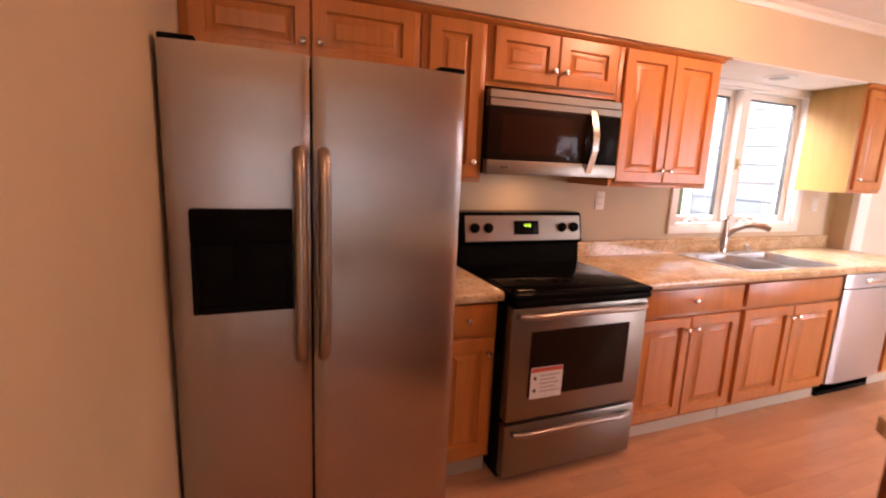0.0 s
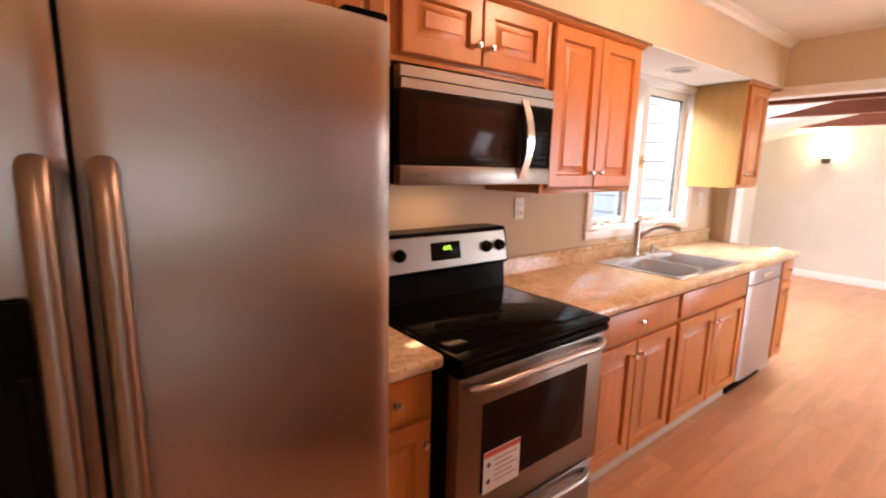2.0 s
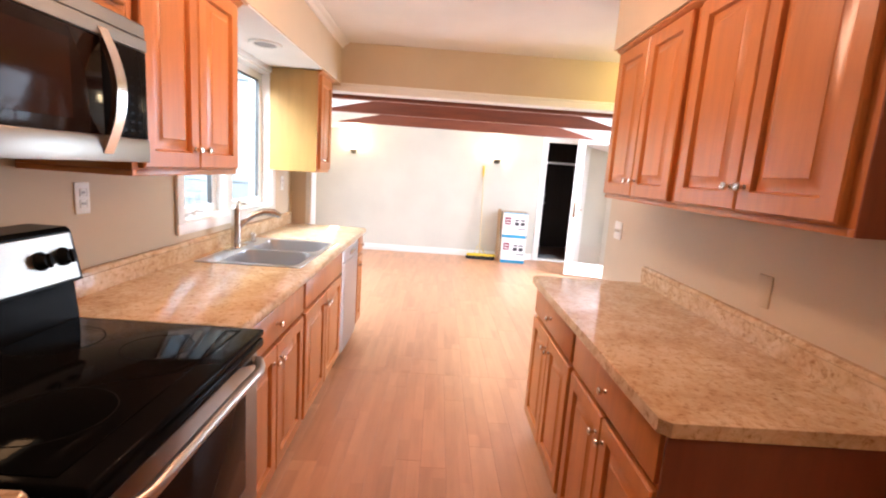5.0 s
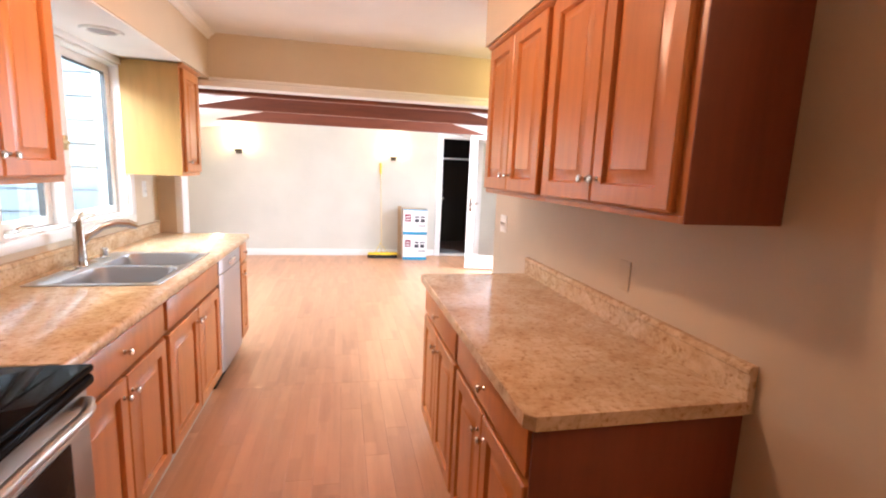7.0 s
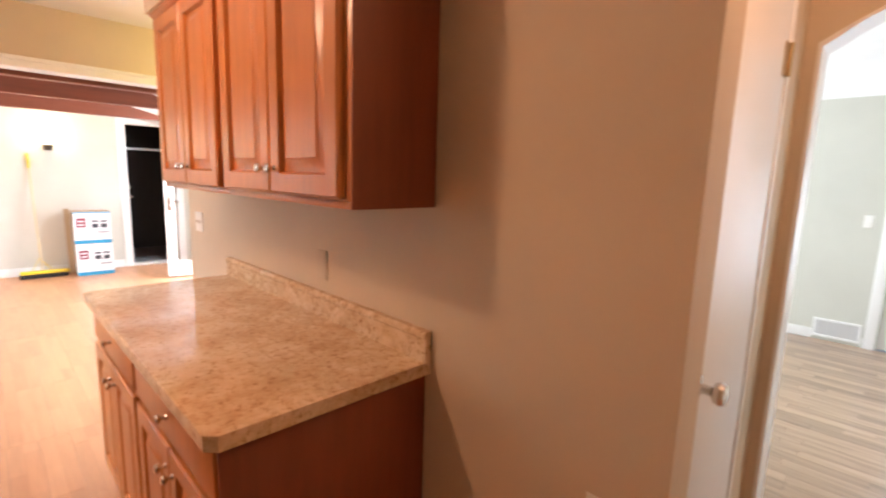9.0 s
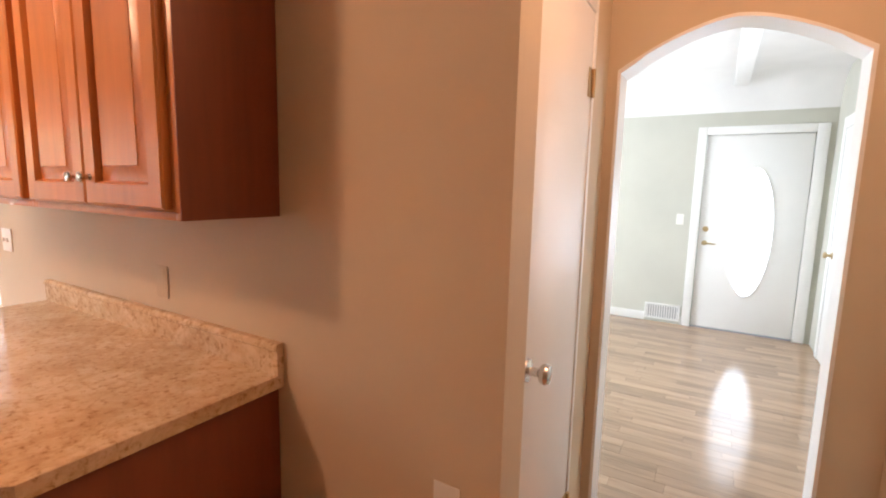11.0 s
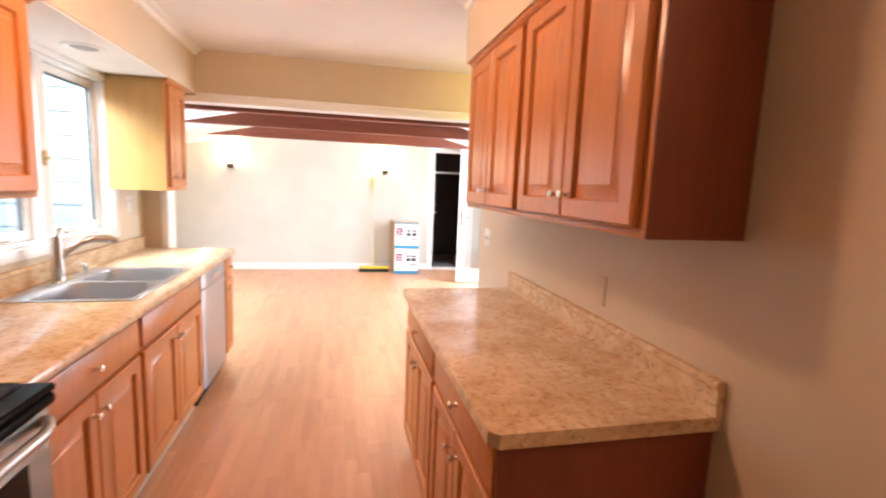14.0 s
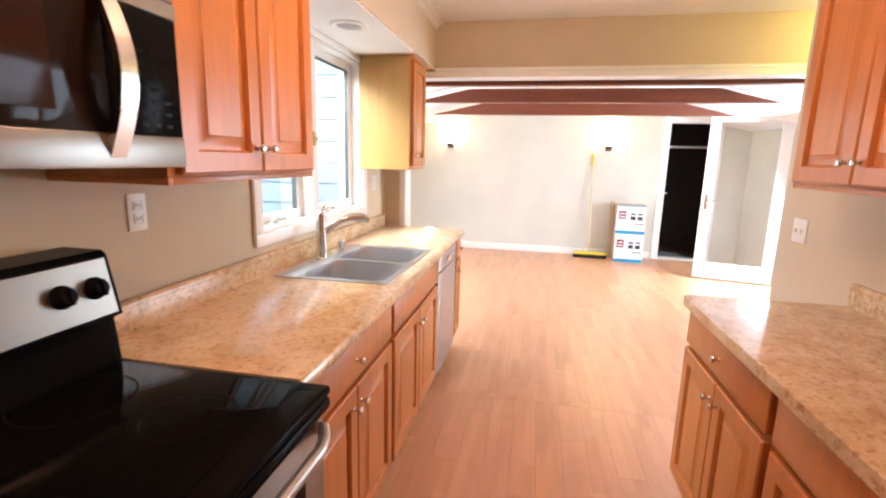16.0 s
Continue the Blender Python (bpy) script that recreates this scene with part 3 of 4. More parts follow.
def base_cabinet(m, w, label, doors=2, drawer_knob=True, depth=0.61, end_panel=False, single_knob=1, top=0.872):
    c = thing("base_cabinet", m, label, "cabinet", "base cabinets")
    part("body", B((0, -depth + 0.02, 0.10), (w, -0.003, top), 0.002), CABINET, c)
    part("toe_kick", B((0.002, -depth + 0.075, 0.002), (w - 0.002, -depth + 0.06, 0.099)), TOEKICK, c, "off-white toe kick board")
    if end_panel:
        part("end_panel", B((w + 0.0005, -depth + 0.002, 0.002), (w + 0.0085, -0.003, 0.872), 0.001), CABINET_SHADED, c, "smooth red-brown end panel with shade put into its colour")
    y, g = -depth + 0.019, 0.018
    dr = part("drawer_front", slab_front(w - 2 * g, 0.135), CABINET, c)
    place(dr, g, y, 0.722)
    if drawer_knob:
        knob(dr, (w - 2 * g) / 2, -0.02, 0.068)
    dw = (w - 2 * g - 0.006 * (doors - 1)) / doors
    for i in range(doors):
        side = single_knob if doors == 1 else (1 if i == 0 else -1)
        door_leaf(c, g + i * (dw + 0.006), 0.125, dw, 0.575, y, side, True)
    return c


def wall_cabinet(m, w, z0, z1, label, doors=2, depth=0.35, side=None, crown=True, single_knob=1):
    c = thing("wall_cabinet", m, label, "cabinet", "wall cabinets")
    part("body", B((0, -depth, 0.018), (w, -0.003, z1 - z0 - 0.001), 0.001), CABINET, c)
    part("front_lip", B((0.0185, -depth, 0), (w - 0.0185, -depth + 0.018, 0.0175), 0.001), CABINET, c)
    for a in (0, w - 0.018):
        part("side_lip", B((a, -depth, 0), (a + 0.018, -0.003, 0.0175), 0.001), CABINET, c)
    if side:
        a, b = (-0.004, -0.0005) if side is MAPLE else (w + 0.0005, w + 0.004)
        part("end_panel", B((a, -depth, 0.0), (b, -0.003, z1 - z0 - 0.001)), side, c, "pale raw maple end panel" if side is MAPLE else "red-brown end panel darkened in colour for its shaded side")
    g = 0.028
    h = z1 - z0 - 0.05
    dw = (w - 2 * g - 0.006 * (doors - 1)) / doors
    for i in range(doors):
        s = single_knob if doors == 1 else (1 if i == 0 else -1)
        door_leaf(c, g + i * (dw + 0.006), 0.025, dw, h, -depth - 0.0005, s, False)
    if crown:
        part("moulding", prism(bmesh.new(), [(-depth + 0.001, z1 - z0 - 0.022), (-depth - 0.008, z1 - z0 - 0.020), (-depth - 0.028, z1 - z0 - 0.004), (-depth - 0.028, z1 - z0 + 0.004), (-depth + 0.001, z1 - z0 + 0.004)], 0, -0.001, w + 0.012), CABINET, c, "small stained top moulding")
    return c


UP = "honey-red stained raised-panel wall cabinet "
wall_cabinet(pose(-1.238, 0, 1.80), 0.916, 1.80, 2.10, UP + "above the refrigerator")
wall_cabinet(pose(-0.315, 0, 1.37), 0.312, 1.37, 2.10, UP + "beside the microwave", doors=1)
wall_cabinet(pose(0.0, 0, 1.815), 0.758, 1.815, 2.10, UP + "above the microwave")
wall_cabinet(pose(0.762, 0, 1.37), 0.725, 1.37, 2.10, UP + "beside the sink window")
wall_cabinet(pose(2.875, 0, 1.37), 0.39, 1.37, 2.10, "wall cabinet with a raw maple side past the window", doors=1, side=MAPLE, crown=True, single_knob=-1)
wall_cabinet(pose(1.87, RIGHT, 1.37, 0, 0, 180), 0.755, 1.37, 2.12, UP + "over the short counter", depth=0.277)
wall_cabinet(pose(1.113, RIGHT, 1.37, 0, 0, 180), 0.782, 1.37, 2.12, UP + "with a plain side panel coloured as in shade", depth=0.277, side=CABINET_SHADED)

LO = "honey-red stained base cabinet "
base_cabinet(pose(-0.31, 0, 0), 0.302, LO + "between refrigerator and stove", doors=1, depth=0.635)
base_cabinet(pose(0.768, 0, 0), 0.795, LO + "beside the stove", depth=0.65)
base_cabinet(pose(1.565, 0, 0), 0.905, LO + "under the double sink", drawer_knob=False, depth=0.65, top=0.70)
solid("sink_apron", B((1.566, -0.629, 0.701), (2.469, -0.612, 0.872)), CABINET, "stained face rail under the counter at the sink", "cabinet rail")
base_cabinet(pose(3.10, 0, 0), 0.245, LO + "at the end past the dishwasher", doors=1, depth=0.65, single_knob=-1)
base_cabinet(pose(1.84, RIGHT, 0, 0, 0, 180), 0.735, LO + "under the short counter", depth=0.60)
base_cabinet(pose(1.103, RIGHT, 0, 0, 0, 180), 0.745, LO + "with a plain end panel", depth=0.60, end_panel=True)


# ---- worktops ----
def edge_profile(y0, y1, z=0.915, t=0.04):
    """Section of a worktop with a rolled front edge at y1 and its back at y0."""
    s = -1 if y1 < y0 else 1
    return [(y0, z - t), (y1 - s * 0.004, z - t), (y1, z - t + 0.006), (y1, z - 0.016), (y1 - s * 0.004, z - 0.006), (y1 - s * 0.012, z), (y0, z)]


def worktop(name, label, x0, x1, y0, y1, hole=None, cut=0.0):
    ob = thing(name, pose(0, 0, 0), label, "worktop")
    if hole:
        hx0, hx1, hy0, hy1 = hole
        for y, a, b in ((y0, x0, hx0), (y0, hx1, x1), (hy0, hx0, hx1)):
            part("slab", prism(bmesh.new(), edge_profile(y, y1), 0, a, b), COUNTER, ob)
        part("slab", B((hx0, hy1, 0.875), (hx1, y0, 0.915)), COUNTER, ob)
    elif cut:
        bm = prism(bmesh.new(), [(x0, y0), (x0, y1 - cut), (x0 + cut, y1), (x1 - cut, y1), (x1, y1 - cut), (x1, y0)], 2, 0.875, 0.915)
        bmesh.ops.bevel(bm, geom=[e for e in bm.edges if abs(e.verts[0].co.z - e.verts[1].co.z) < 1e-6], offset=0.002, segments=1, affect="EDGES", profile=0.5)
        part("slab", bm, COUNTER, ob)
    else:
        part("slab", prism(bmesh.new(), edge_profile(y0, y1), 0, x0, x1), COUNTER, ob)
    s = 1 if y1 < y0 else -1
    part("backsplash", prism(bmesh.new(), [(y0, 0.9152), (y0 - s * 0.022, 0.9152), (y0 - s * 0.022, 0.985), (y0 - s * 0.027, 0.989), (y0 - s * 0.027, 1.0), (y0 - s * 0.02, 1.008), (y0, 1.008)], 0, x0, x1), COUNTER, ob, "matching low backsplash with a rolled top")
    return ob


worktop("countertop", "beige stone-look laminate countertop with the sink", 0.768, 3.36, -0.002, -0.672, hole=(1.66, 2.44, -0.585, -0.125))
worktop("countertop", "short beige laminate countertop beside the stove", -0.312, -0.004, -0.002, -0.665)
worktop("countertop", "beige stone-look laminate countertop on the short run", 0.327, 1.855, RIGHT + 0.002, -1.825, cut=0.024)


# ---- sink and faucet ----
def rounded(x0, x1, y0, y1, r, n=5):
    pts = []
    for cx, cy, a0 in ((x1 - r, y1 - r, 0), (x0 + r, y1 - r, 90), (x0 + r, y0 + r, 180), (x1 - r, y0 + r, 270)):
        for i in range(n + 1):
            a = radians(a0 + 90 * i / n)
            pts.append((cx + r * math.cos(a), cy + r * math.sin(a)))
    return pts


def sink():
    ob = thing("double_sink", pose(0, 0, 0.915), "stainless steel double bowl sink set in the counter", "sink")
    rim = bmesh.new()
    z = 0.006
    bowls = ((1.674, 2.036, -0.576, -0.18), (2.064, 2.426, -0.576, -0.18))
    box(rim, (1.635, -0.605, 0.0008), (2.465, -0.576, z), 0.0015)
    box(rim, (1.635, -0.18, 0.0008), (2.465, -0.075, z), 0.0015)
    for a, b in ((1.635, 1.674), (2.036, 2.064), (2.426, 2.465)):
        box(rim, (a, -0.576, 0.0008), (b, -0.18, z), 0.0015)
    part("rim", rim, SINKSTEEL, ob)
    for x0, x1, y0, y1 in bowls:
        bm = bmesh.new()
        levels = [(-0.004, z + 0.001, 0.05), (0.0, z - 0.001, 0.07), (0.004, -0.02, 0.075), (0.012, -0.15, 0.08), (0.05, -0.175, 0.06)]
        rings = [[bm.verts.new((px, py, zz)) for px, py in rounded(x0 + i, x1 - i, y0 + i, y1 - i, r)] for i, zz, r in levels]
        n = len(rings[0])
        for a, b in zip(rings, rings[1:]):
            for i in range(n):
                bm.faces.new((a[i], a[(i + 1) % n], b[(i + 1) % n], b[i]))
        bm.faces.new(rings[-1])
        # flat corners between the round bowl and the square cut-out
        bowl = part("bowl", bm, SINKSTEEL, ob)
        for cx in (x0 - 0.002, x1 - 0.016):
            for cy in (y0 - 0.002, y1 - 0.016):
                part("rim_corner", B((cx, cy, -0.002), (cx + 0.018, cy + 0.018, z)), SINKSTEEL, bowl)
        part("drain", lathe(bmesh.new(), [(0.045, 0), (0.045, 0.003), (0.03, 0.002), (0.028, -0.004)], ((x0 + x1) / 2, (y0 + y1) / 2, -0.1735), (0, 0, 1)), CHROME, bowl, "chrome drain strainer")


sink()


def faucet():
    f = thing("kitchen_faucet", pose(2.03, -0.115, 0.9215), "satin nickel pull-out kitchen faucet with a curved spout", "faucet")
    part("deck_plate", prism(bmesh.new(), rounded(-0.12, 0.12, -0.028, 0.028, 0.027), 2, 0.0, 0.007), NICKEL, f)
    part("column", lathe(bmesh.new(), [(0.030, 0.007), (0.027, 0.015), (0.027, 0.04), (0.025, 0.15), (0.024, 0.20), (0.024, 0.235), (0.012, 0.25)], (0, 0, 0), (0, 0, 1), 20), NICKEL, f)
    part("spout", tube(bmesh.new(), [(0.0, -0.01, 0.11), (0.025, -0.035, 0.155), (0.06, -0.075, 0.195), (0.10, -0.12, 0.212), (0.145, -0.165, 0.206), (0.172, -0.195, 0.188)], [0.014, 0.017, 0.019, 0.021, 0.023, 0.017], 14), NICKEL, f)
    part("lever", tube(bmesh.new(), [(0, 0, 0.242), (0.03, 0.0, 0.258), (0.07, 0.01, 0.266)], [0.012, 0.008, 0.006], 10), NICKEL, f)
    d = thing("soap_dispenser", pose(2.285, -0.11, 0.9215), "short nickel cap beside the faucet", "air gap cap")
    part("cap", lathe(bmesh.new(), [(0.024, 0), (0.024, 0.006), (0.019, 0.009), (0.019, 0.05), (0.014, 0.056)], (0, 0, 0), (0, 0, 1)), NICKEL, d)


faucet()


# ---- appliances ----
def bowed(bm, x0, x1, z0, z1, y, t, bow, n=10, edge=0.009):
    """A door skin whose face bows outwards a little, towards -y."""
    pts = [(x0, y + t)]
    for i in range(n + 1):
        u = i / n
        e = min(u, 1 - u) * (x1 - x0)
        r = edge
        rnd = 0 if e > r else r - math.sqrt(max(0, r * r - (r - e) ** 2))
        pts.append((x0 + (x1 - x0) * u, y - bow * (1 - (2 * u - 1) ** 2) + rnd))
    pts.append((x1, y + t))
    return prism(bm, pts, 2, z0, z1)


def handle_bar(z0, z1, x, y, out):
    n = 14
    pts = [(x, y, z0)]
    for i in range(n + 1):
        u = i / n
        pts.append((x, y - out * min(1, math.sin(math.pi * (0.06 + 0.88 * u)) * 1.9), z0 + (z1 - z0) * (0.015 + 0.97 * u)))
    pts.append((x, y, z1))
    return tube(bmesh.new(), pts, 0.019, 14)


def refrigerator():
    f = thing("refrigerator", pose(-1.230, -0.140, 0), "tall brushed stainless side-by-side refrigerator with ice dispenser", "refrigerator")
    w = 0.886
    part("cabinet", B((0.004, -0.70, 0.03), (w - 0.004, 0, 1.72), 0.006), BLACK, f, "dark textured cabinet sides")
    part("grille", B((0.02, -0.715, 0.02), (w - 0.02, -0.70, 0.095), 0.003), BLACK, f)
    for i, (a, b) in enumerate(((0.002, 0.388), (0.396, w - 0.002))):
        d = part("door", bowed(bmesh.new(), a, b, 0.10, 1.74, -0.775, 0.068, 0.012, 24), STEEL_V, f)
        part("gasket", B((a + 0.01, -0.706, 0.105), (b - 0.01, -0.701, 1.715)), RUBBER, d)
        x = 0.354 if i == 0 else 0.424
        part("handle", handle_bar(0.83, 1.47, x, -0.785, 0.036), HANDLE, d, "long rounded metal handle")
        hx = 0.05 if i == 0 else w - 0.05
        part("hinge_cover", B((hx - 0.045, -0.77, 1.741), (hx + 0.045, -0.62, 1.757), 0.006), BLACK, f, "black plastic hinge cover")
    x0, x1, z0, z1 = 0.060, 0.333, 0.995, 1.300
    y = -0.7915
    p = part("dispenser", B((x0, y - 0.012, z1 - 0.10), (x1, y + 0.004, z1), 0.006), ENAMEL, f, "glossy black ice and water dispenser")
    for lo, hi in (((x0, z0), (x0 + 0.018, z1 - 0.1005)), ((x1 - 0.018, z0), (x1, z1 - 0.1005)), ((x0 + 0.0185, z0), (x1 - 0.0185, z0 + 0.022))):
        part("bezel", B((lo[0], y - 0.012, lo[1]), (hi[0], y + 0.004, hi[1]), 0.004), ENAMEL, p)
    part("cavity", B((x0 + 0.0185, y + 0.0, z0 + 0.0225), (x1 - 0.0185, y + 0.003, z1 - 0.1005)), BLACK, p)
    pad = bmesh.new()
    box(pad, (0.17, y - 0.008, z0 + 0.10), (0.225, y - 0.0005, z0 + 0.20), 0.004)
    box(pad, (0.185, y - 0.016, z0 + 0.19), (0.21, y - 0.0085, z0 + 0.215), 0.003)
    part("paddle", pad, ENAMEL, p)


refrigerator()


def bar_handle(x0, x1, y, z, out, r=0.013):
    n = 16
    pts = [(x0, y, z)]
    for i in range(n + 1):
        u = i / n
        pts.append((x0 + (x1 - x0) * u, y - out * min(1.0, 2.6 * math.sin(math.pi * (0.04 + 0.92 * u))), z + 0.006 * math.sin(math.pi * u)))
    pts.append((x1, y, z))
    return tube(bmesh.new(), pts, r, 12)


def text_mesh(body, size, m, material, parent, name, label=""):
    cu = bpy.data.curves.new(name, "FONT")
    cu.body, cu.size, cu.extrude = body, size, 0.0004
    cu.align_x, cu.align_y = "CENTER", "CENTER"
    tmp = new(name, cu)
    me = bpy.data.meshes.new_from_object(tmp.evaluated_get(bpy.context.evaluated_depsgraph_get()))
    bpy.data.objects.remove(tmp)
    me.materials.clear()
    me.materials.append(material)
    ob = new(name, me)
    ob.parent = parent
    ob.matrix_local = m
    return tagged(ob, label)


def stove():
    s = thing("electric_range", pose(0.002, -0.03, 0), "stainless and black freestanding electric range with glass top", "stove")
    w = 0.756
    part("body", B((0.003, -0.64, 0.03), (w - 0.003, 0, 0.895), 0.004), ENAMEL, s, "black enamelled side")
    part("cooktop", B((0.0, -0.72, 0.896), (w, -0.06, 0.918), 0.008, 3), ENAMEL, s)
    part("glass_top", B((0.022, -0.655, 0.9185), (w - 0.022, -0.142, 0.921), 0.001), COOKTOP, s, "glossy black ceramic glass")
    part("front_lip", B((0.004, -0.722, 0.862), (w - 0.004, -0.642, 0.8955), 0.012, 3), ENAMEL, s)
    for i, (x, y, r) in enumerate(((0.20, -0.50, 0.115), (0.56, -0.50, 0.09), (0.20, -0.22, 0.085), (0.56, -0.22, 0.115))):
        bm = bmesh.new()
        bmesh.ops.create_circle(bm, segments=48, radius=r, cap_ends=False, matrix=Matrix.Translation((x, y, 0.9213)))
        inner = bmesh.ops.create_circle(bm, segments=48, radius=r - 0.004, cap_ends=False, matrix=Matrix.Translation((x, y, 0.9213)))
        bmesh.ops.bridge_loops(bm, edges=bm.edges[:])
        part("burner_ring", bm, RINGS, s, "faint printed burner ring")
    # rear console
    back = bmesh.new()
    prism(back, [(0.0, 0.918), (-0.140, 0.918), (-0.130, 1.03), (-0.158, 1.045), (-0.128, 1.194), (-0.115, 1.205), (0.0, 1.205)], 0, 0.0, w)
    con = part("console", back, ENAMEL, s, "black console housing")
    face = bmesh.new()
    prism(face, [(-0.1585, 1.052), (-0.161, 1.055), (-0.1345, 1.188), (-0.1305, 1.190)], 0, 0.014, w - 0.014)
    part("control_panel", face, STEEL_H, con, "brushed steel control panel")
    tilt = math.degrees(math.atan2(0.0265, 0.133))

    def on_face(x, z, off=0.0):
        return pose(x, -0.161 + (z - 1.055) * 0.0265 / 0.133 - off, z, 90 - tilt, 0, 0)
    for x in (0.068, 0.148, w - 0.139, w - 0.059):
        k = lathe(bmesh.new(), [(0.027, 0.0), (0.027, 0.004), (0.022, 0.006), (0.020, 0.022), (0.017, 0.025)], (0, 0, 0), (0, 0, 1), 20)
        box(k, (-0.004, -0.02, 0.0255), (0.004, 0.02, 0.031), 0.001)
        ob = part("knob", k, BLACK, con, "round black control knob")
        ob.matrix_local = on_face(x, 1.124, 0.002)
    disp = part("display", B((-0.078, -0.038, 0), (0.078, 0.038, 0.003), 0.0028), ENAMEL, con, "black clock display")
    disp.matrix_local = on_face(0.383, 1.124, 0.0015)
    text_mesh("4:42", 0.026, pose(0.005, 0.012, 0.0036), DIGITS, disp, "clock_digits", "glowing green clock digits")
    for i in range(5):
        b = part("button", B((-0.058 + i * 0.025, -0.026, 0.0032), (-0.043 + i * 0.025, -0.016, 0.0038)), RINGS, disp)
    # oven door
    d = part("oven_door", B((0.004, -0.700, 0.325), (w - 0.004, -0.645, 0.855), 0.006), STEEL_H, s, "brushed steel oven door")
    part("window", B((0.105, -0.7035, 0.435), (w - 0.105, -0.7005, 0.745), 0.001), DARKGLASS, d, "dark oven glass")
    part("vent_strip", B((0.006, -0.7005, 0.8555), (w - 0.006, -0.645, 0.8615)), BLACK, d)
    part("handle", bar_handle(0.035, w - 0.035, -0.700, 0.825, 0.048, 0.0145), HANDLE, d, "curved satin metal handle")
    st = part("sticker", B((0.115, -0.7045, 0.425), (0.285, -0.7038, 0.575)), STICKER, d, "white paper label with an orange stripe and grey lines")
    part("stripe", B((0.117, -0.7052, 0.553), (0.283, -0.7046, 0.572)), REDINK, st)
    for i in range(5):
        part("text_bar", B((0.165, -0.7052, 0.532 - i * 0.019), (0.27 - 0.02 * (i % 2), -0.7046, 0.537 - i * 0.019)), GREYINK, st)
    for z in (0.525, 0.465):
        bm = lathe(bmesh.new(), [(0.011, 0), (0.011, 0.0006)], (0.138, -0.7046, z), (0, -1, 0), 4)
        part("symbol", bm, INK, st)
    # drawer
    dr = part("drawer", B((0.006, -0.692, 0.045), (w - 0.006, -0.645, 0.305), 0.006), STEEL_H, s, "brushed steel storage drawer")
    part("handle", bar_handle(0.05, w - 0.05, -0.692, 0.262, 0.035, 0.013), HANDLE, dr)
    part("base", B((0.02, -0.62, 0.001), (w - 0.02, -0.05, 0.0295)), BLACK, s)


stove()


def microwave():
    m = thing("microwave", pose(0.001, 0, 1.412), "stainless over-the-range microwave with black glass door", "microwave")
    w, h = 0.756, 0.385
    part("body", B((0.0, -0.365, 0.004), (w, -0.004, h), 0.003), BLACK, m)
    part("vent_grille", boxes(((0.0, -0.41, h - 0.075), (w, -0.3655, h - 0.040)), ((0.0, -0.405, h - 0.0385), (w, -0.3655, h)), bevel=0.003), STEEL_H, m, "brushed steel top vent trim")
    part("bottom_trim", B((0.0, -0.41, 0.002), (w, -0.3655, 0.068), 0.004), STEEL_H, m, "brushed steel lower trim")
    door = part("door", B((0.0, -0.405, 0.0685), (0.575, -0.3655, h - 0.0755), 0.002), MWGLASS, m, "black glass door")
    part("mesh_window", B((0.07, -0.4065, 0.10), (0.47, -0.4052, h - 0.105), 0.0005), MESHGLASS, door, "brown tinted mesh window")
    part("badge", B((0.07, -0.4112, 0.030), (0.110, -0.4101, 0.040)), BRONZE, m)
    panel = part("control_panel", B((0.577, -0.405, 0.0685), (w, -0.3655, h - 0.0755), 0.002), ENAMEL, m)
    for r in range(7):
        for c in range(3):
            part("button", B((0.645 + c * 0.032, -0.4062, 0.085 + r * 0.024), (0.662 + c * 0.032, -0.4053, 0.093 + r * 0.024)), RINGS, panel)
    n = 16
    hb = bmesh.new()
    arc = [(-0.4055 - 0.047 * math.sin(math.pi * k / n), 0.012 + (h - 0.055) * k / n) for k in range(n + 1)]
    back = [(y + 0.012 + 0.004 * math.sin(math.pi * k / n), z) for k, (y, z) in enumerate(arc)]
    prism(hb, arc + back[::-1], 0, 0.560, 0.596)
    bmesh.ops.bevel(hb, geom=[e for e in hb.edges if e.calc_length() < 0.03 and abs(e.verts[0].co.x - e.verts[1].co.x) < 1e-5], offset=0.003, segments=1, affect="EDGES")
    part("handle", hb, NICKEL, door, "curved satin metal handle")
    part("underside_lamp", B((0.30, -0.28, 0.001), (0.46, -0.16, 0.0035)), OPAL, m, "lit cooktop lamp lens")
    part("filter", B((0.06, -0.33, 0.0005), (0.26, -0.12, 0.0035)), GREYINK, m)


microwave()


def dishwasher():
    d = thing("dishwasher", pose(2.49, 0, 0), "stainless steel dishwasher built in under the counter", "dishwasher")
    part("body", B((0.004, -0.60, 0.03), (0.592, -0.01, 0.868), 0.002), BLACK, d)
    f = part("door", bowed(bmesh.new(), 0.002, 0.594, 0.115, 0.765, -0.655, 0.05, 0.006, 16), STEEL_D, d)
    part("control_strip", bowed(bmesh.new(), 0.002, 0.594, 0.772, 0.866, -0.655, 0.05, 0.006, 16), STEEL_D, d)
    part("toe_panel", B((0.006, -0.60, 0.004), (0.59, -0.575, 0.108)), BLACK, d, "black toe panel")
    part("latch", B((0.20, -0.666, 0.80), (0.40, -0.6605, 0.83), 0.002), NICKEL, d)


dishwasher()


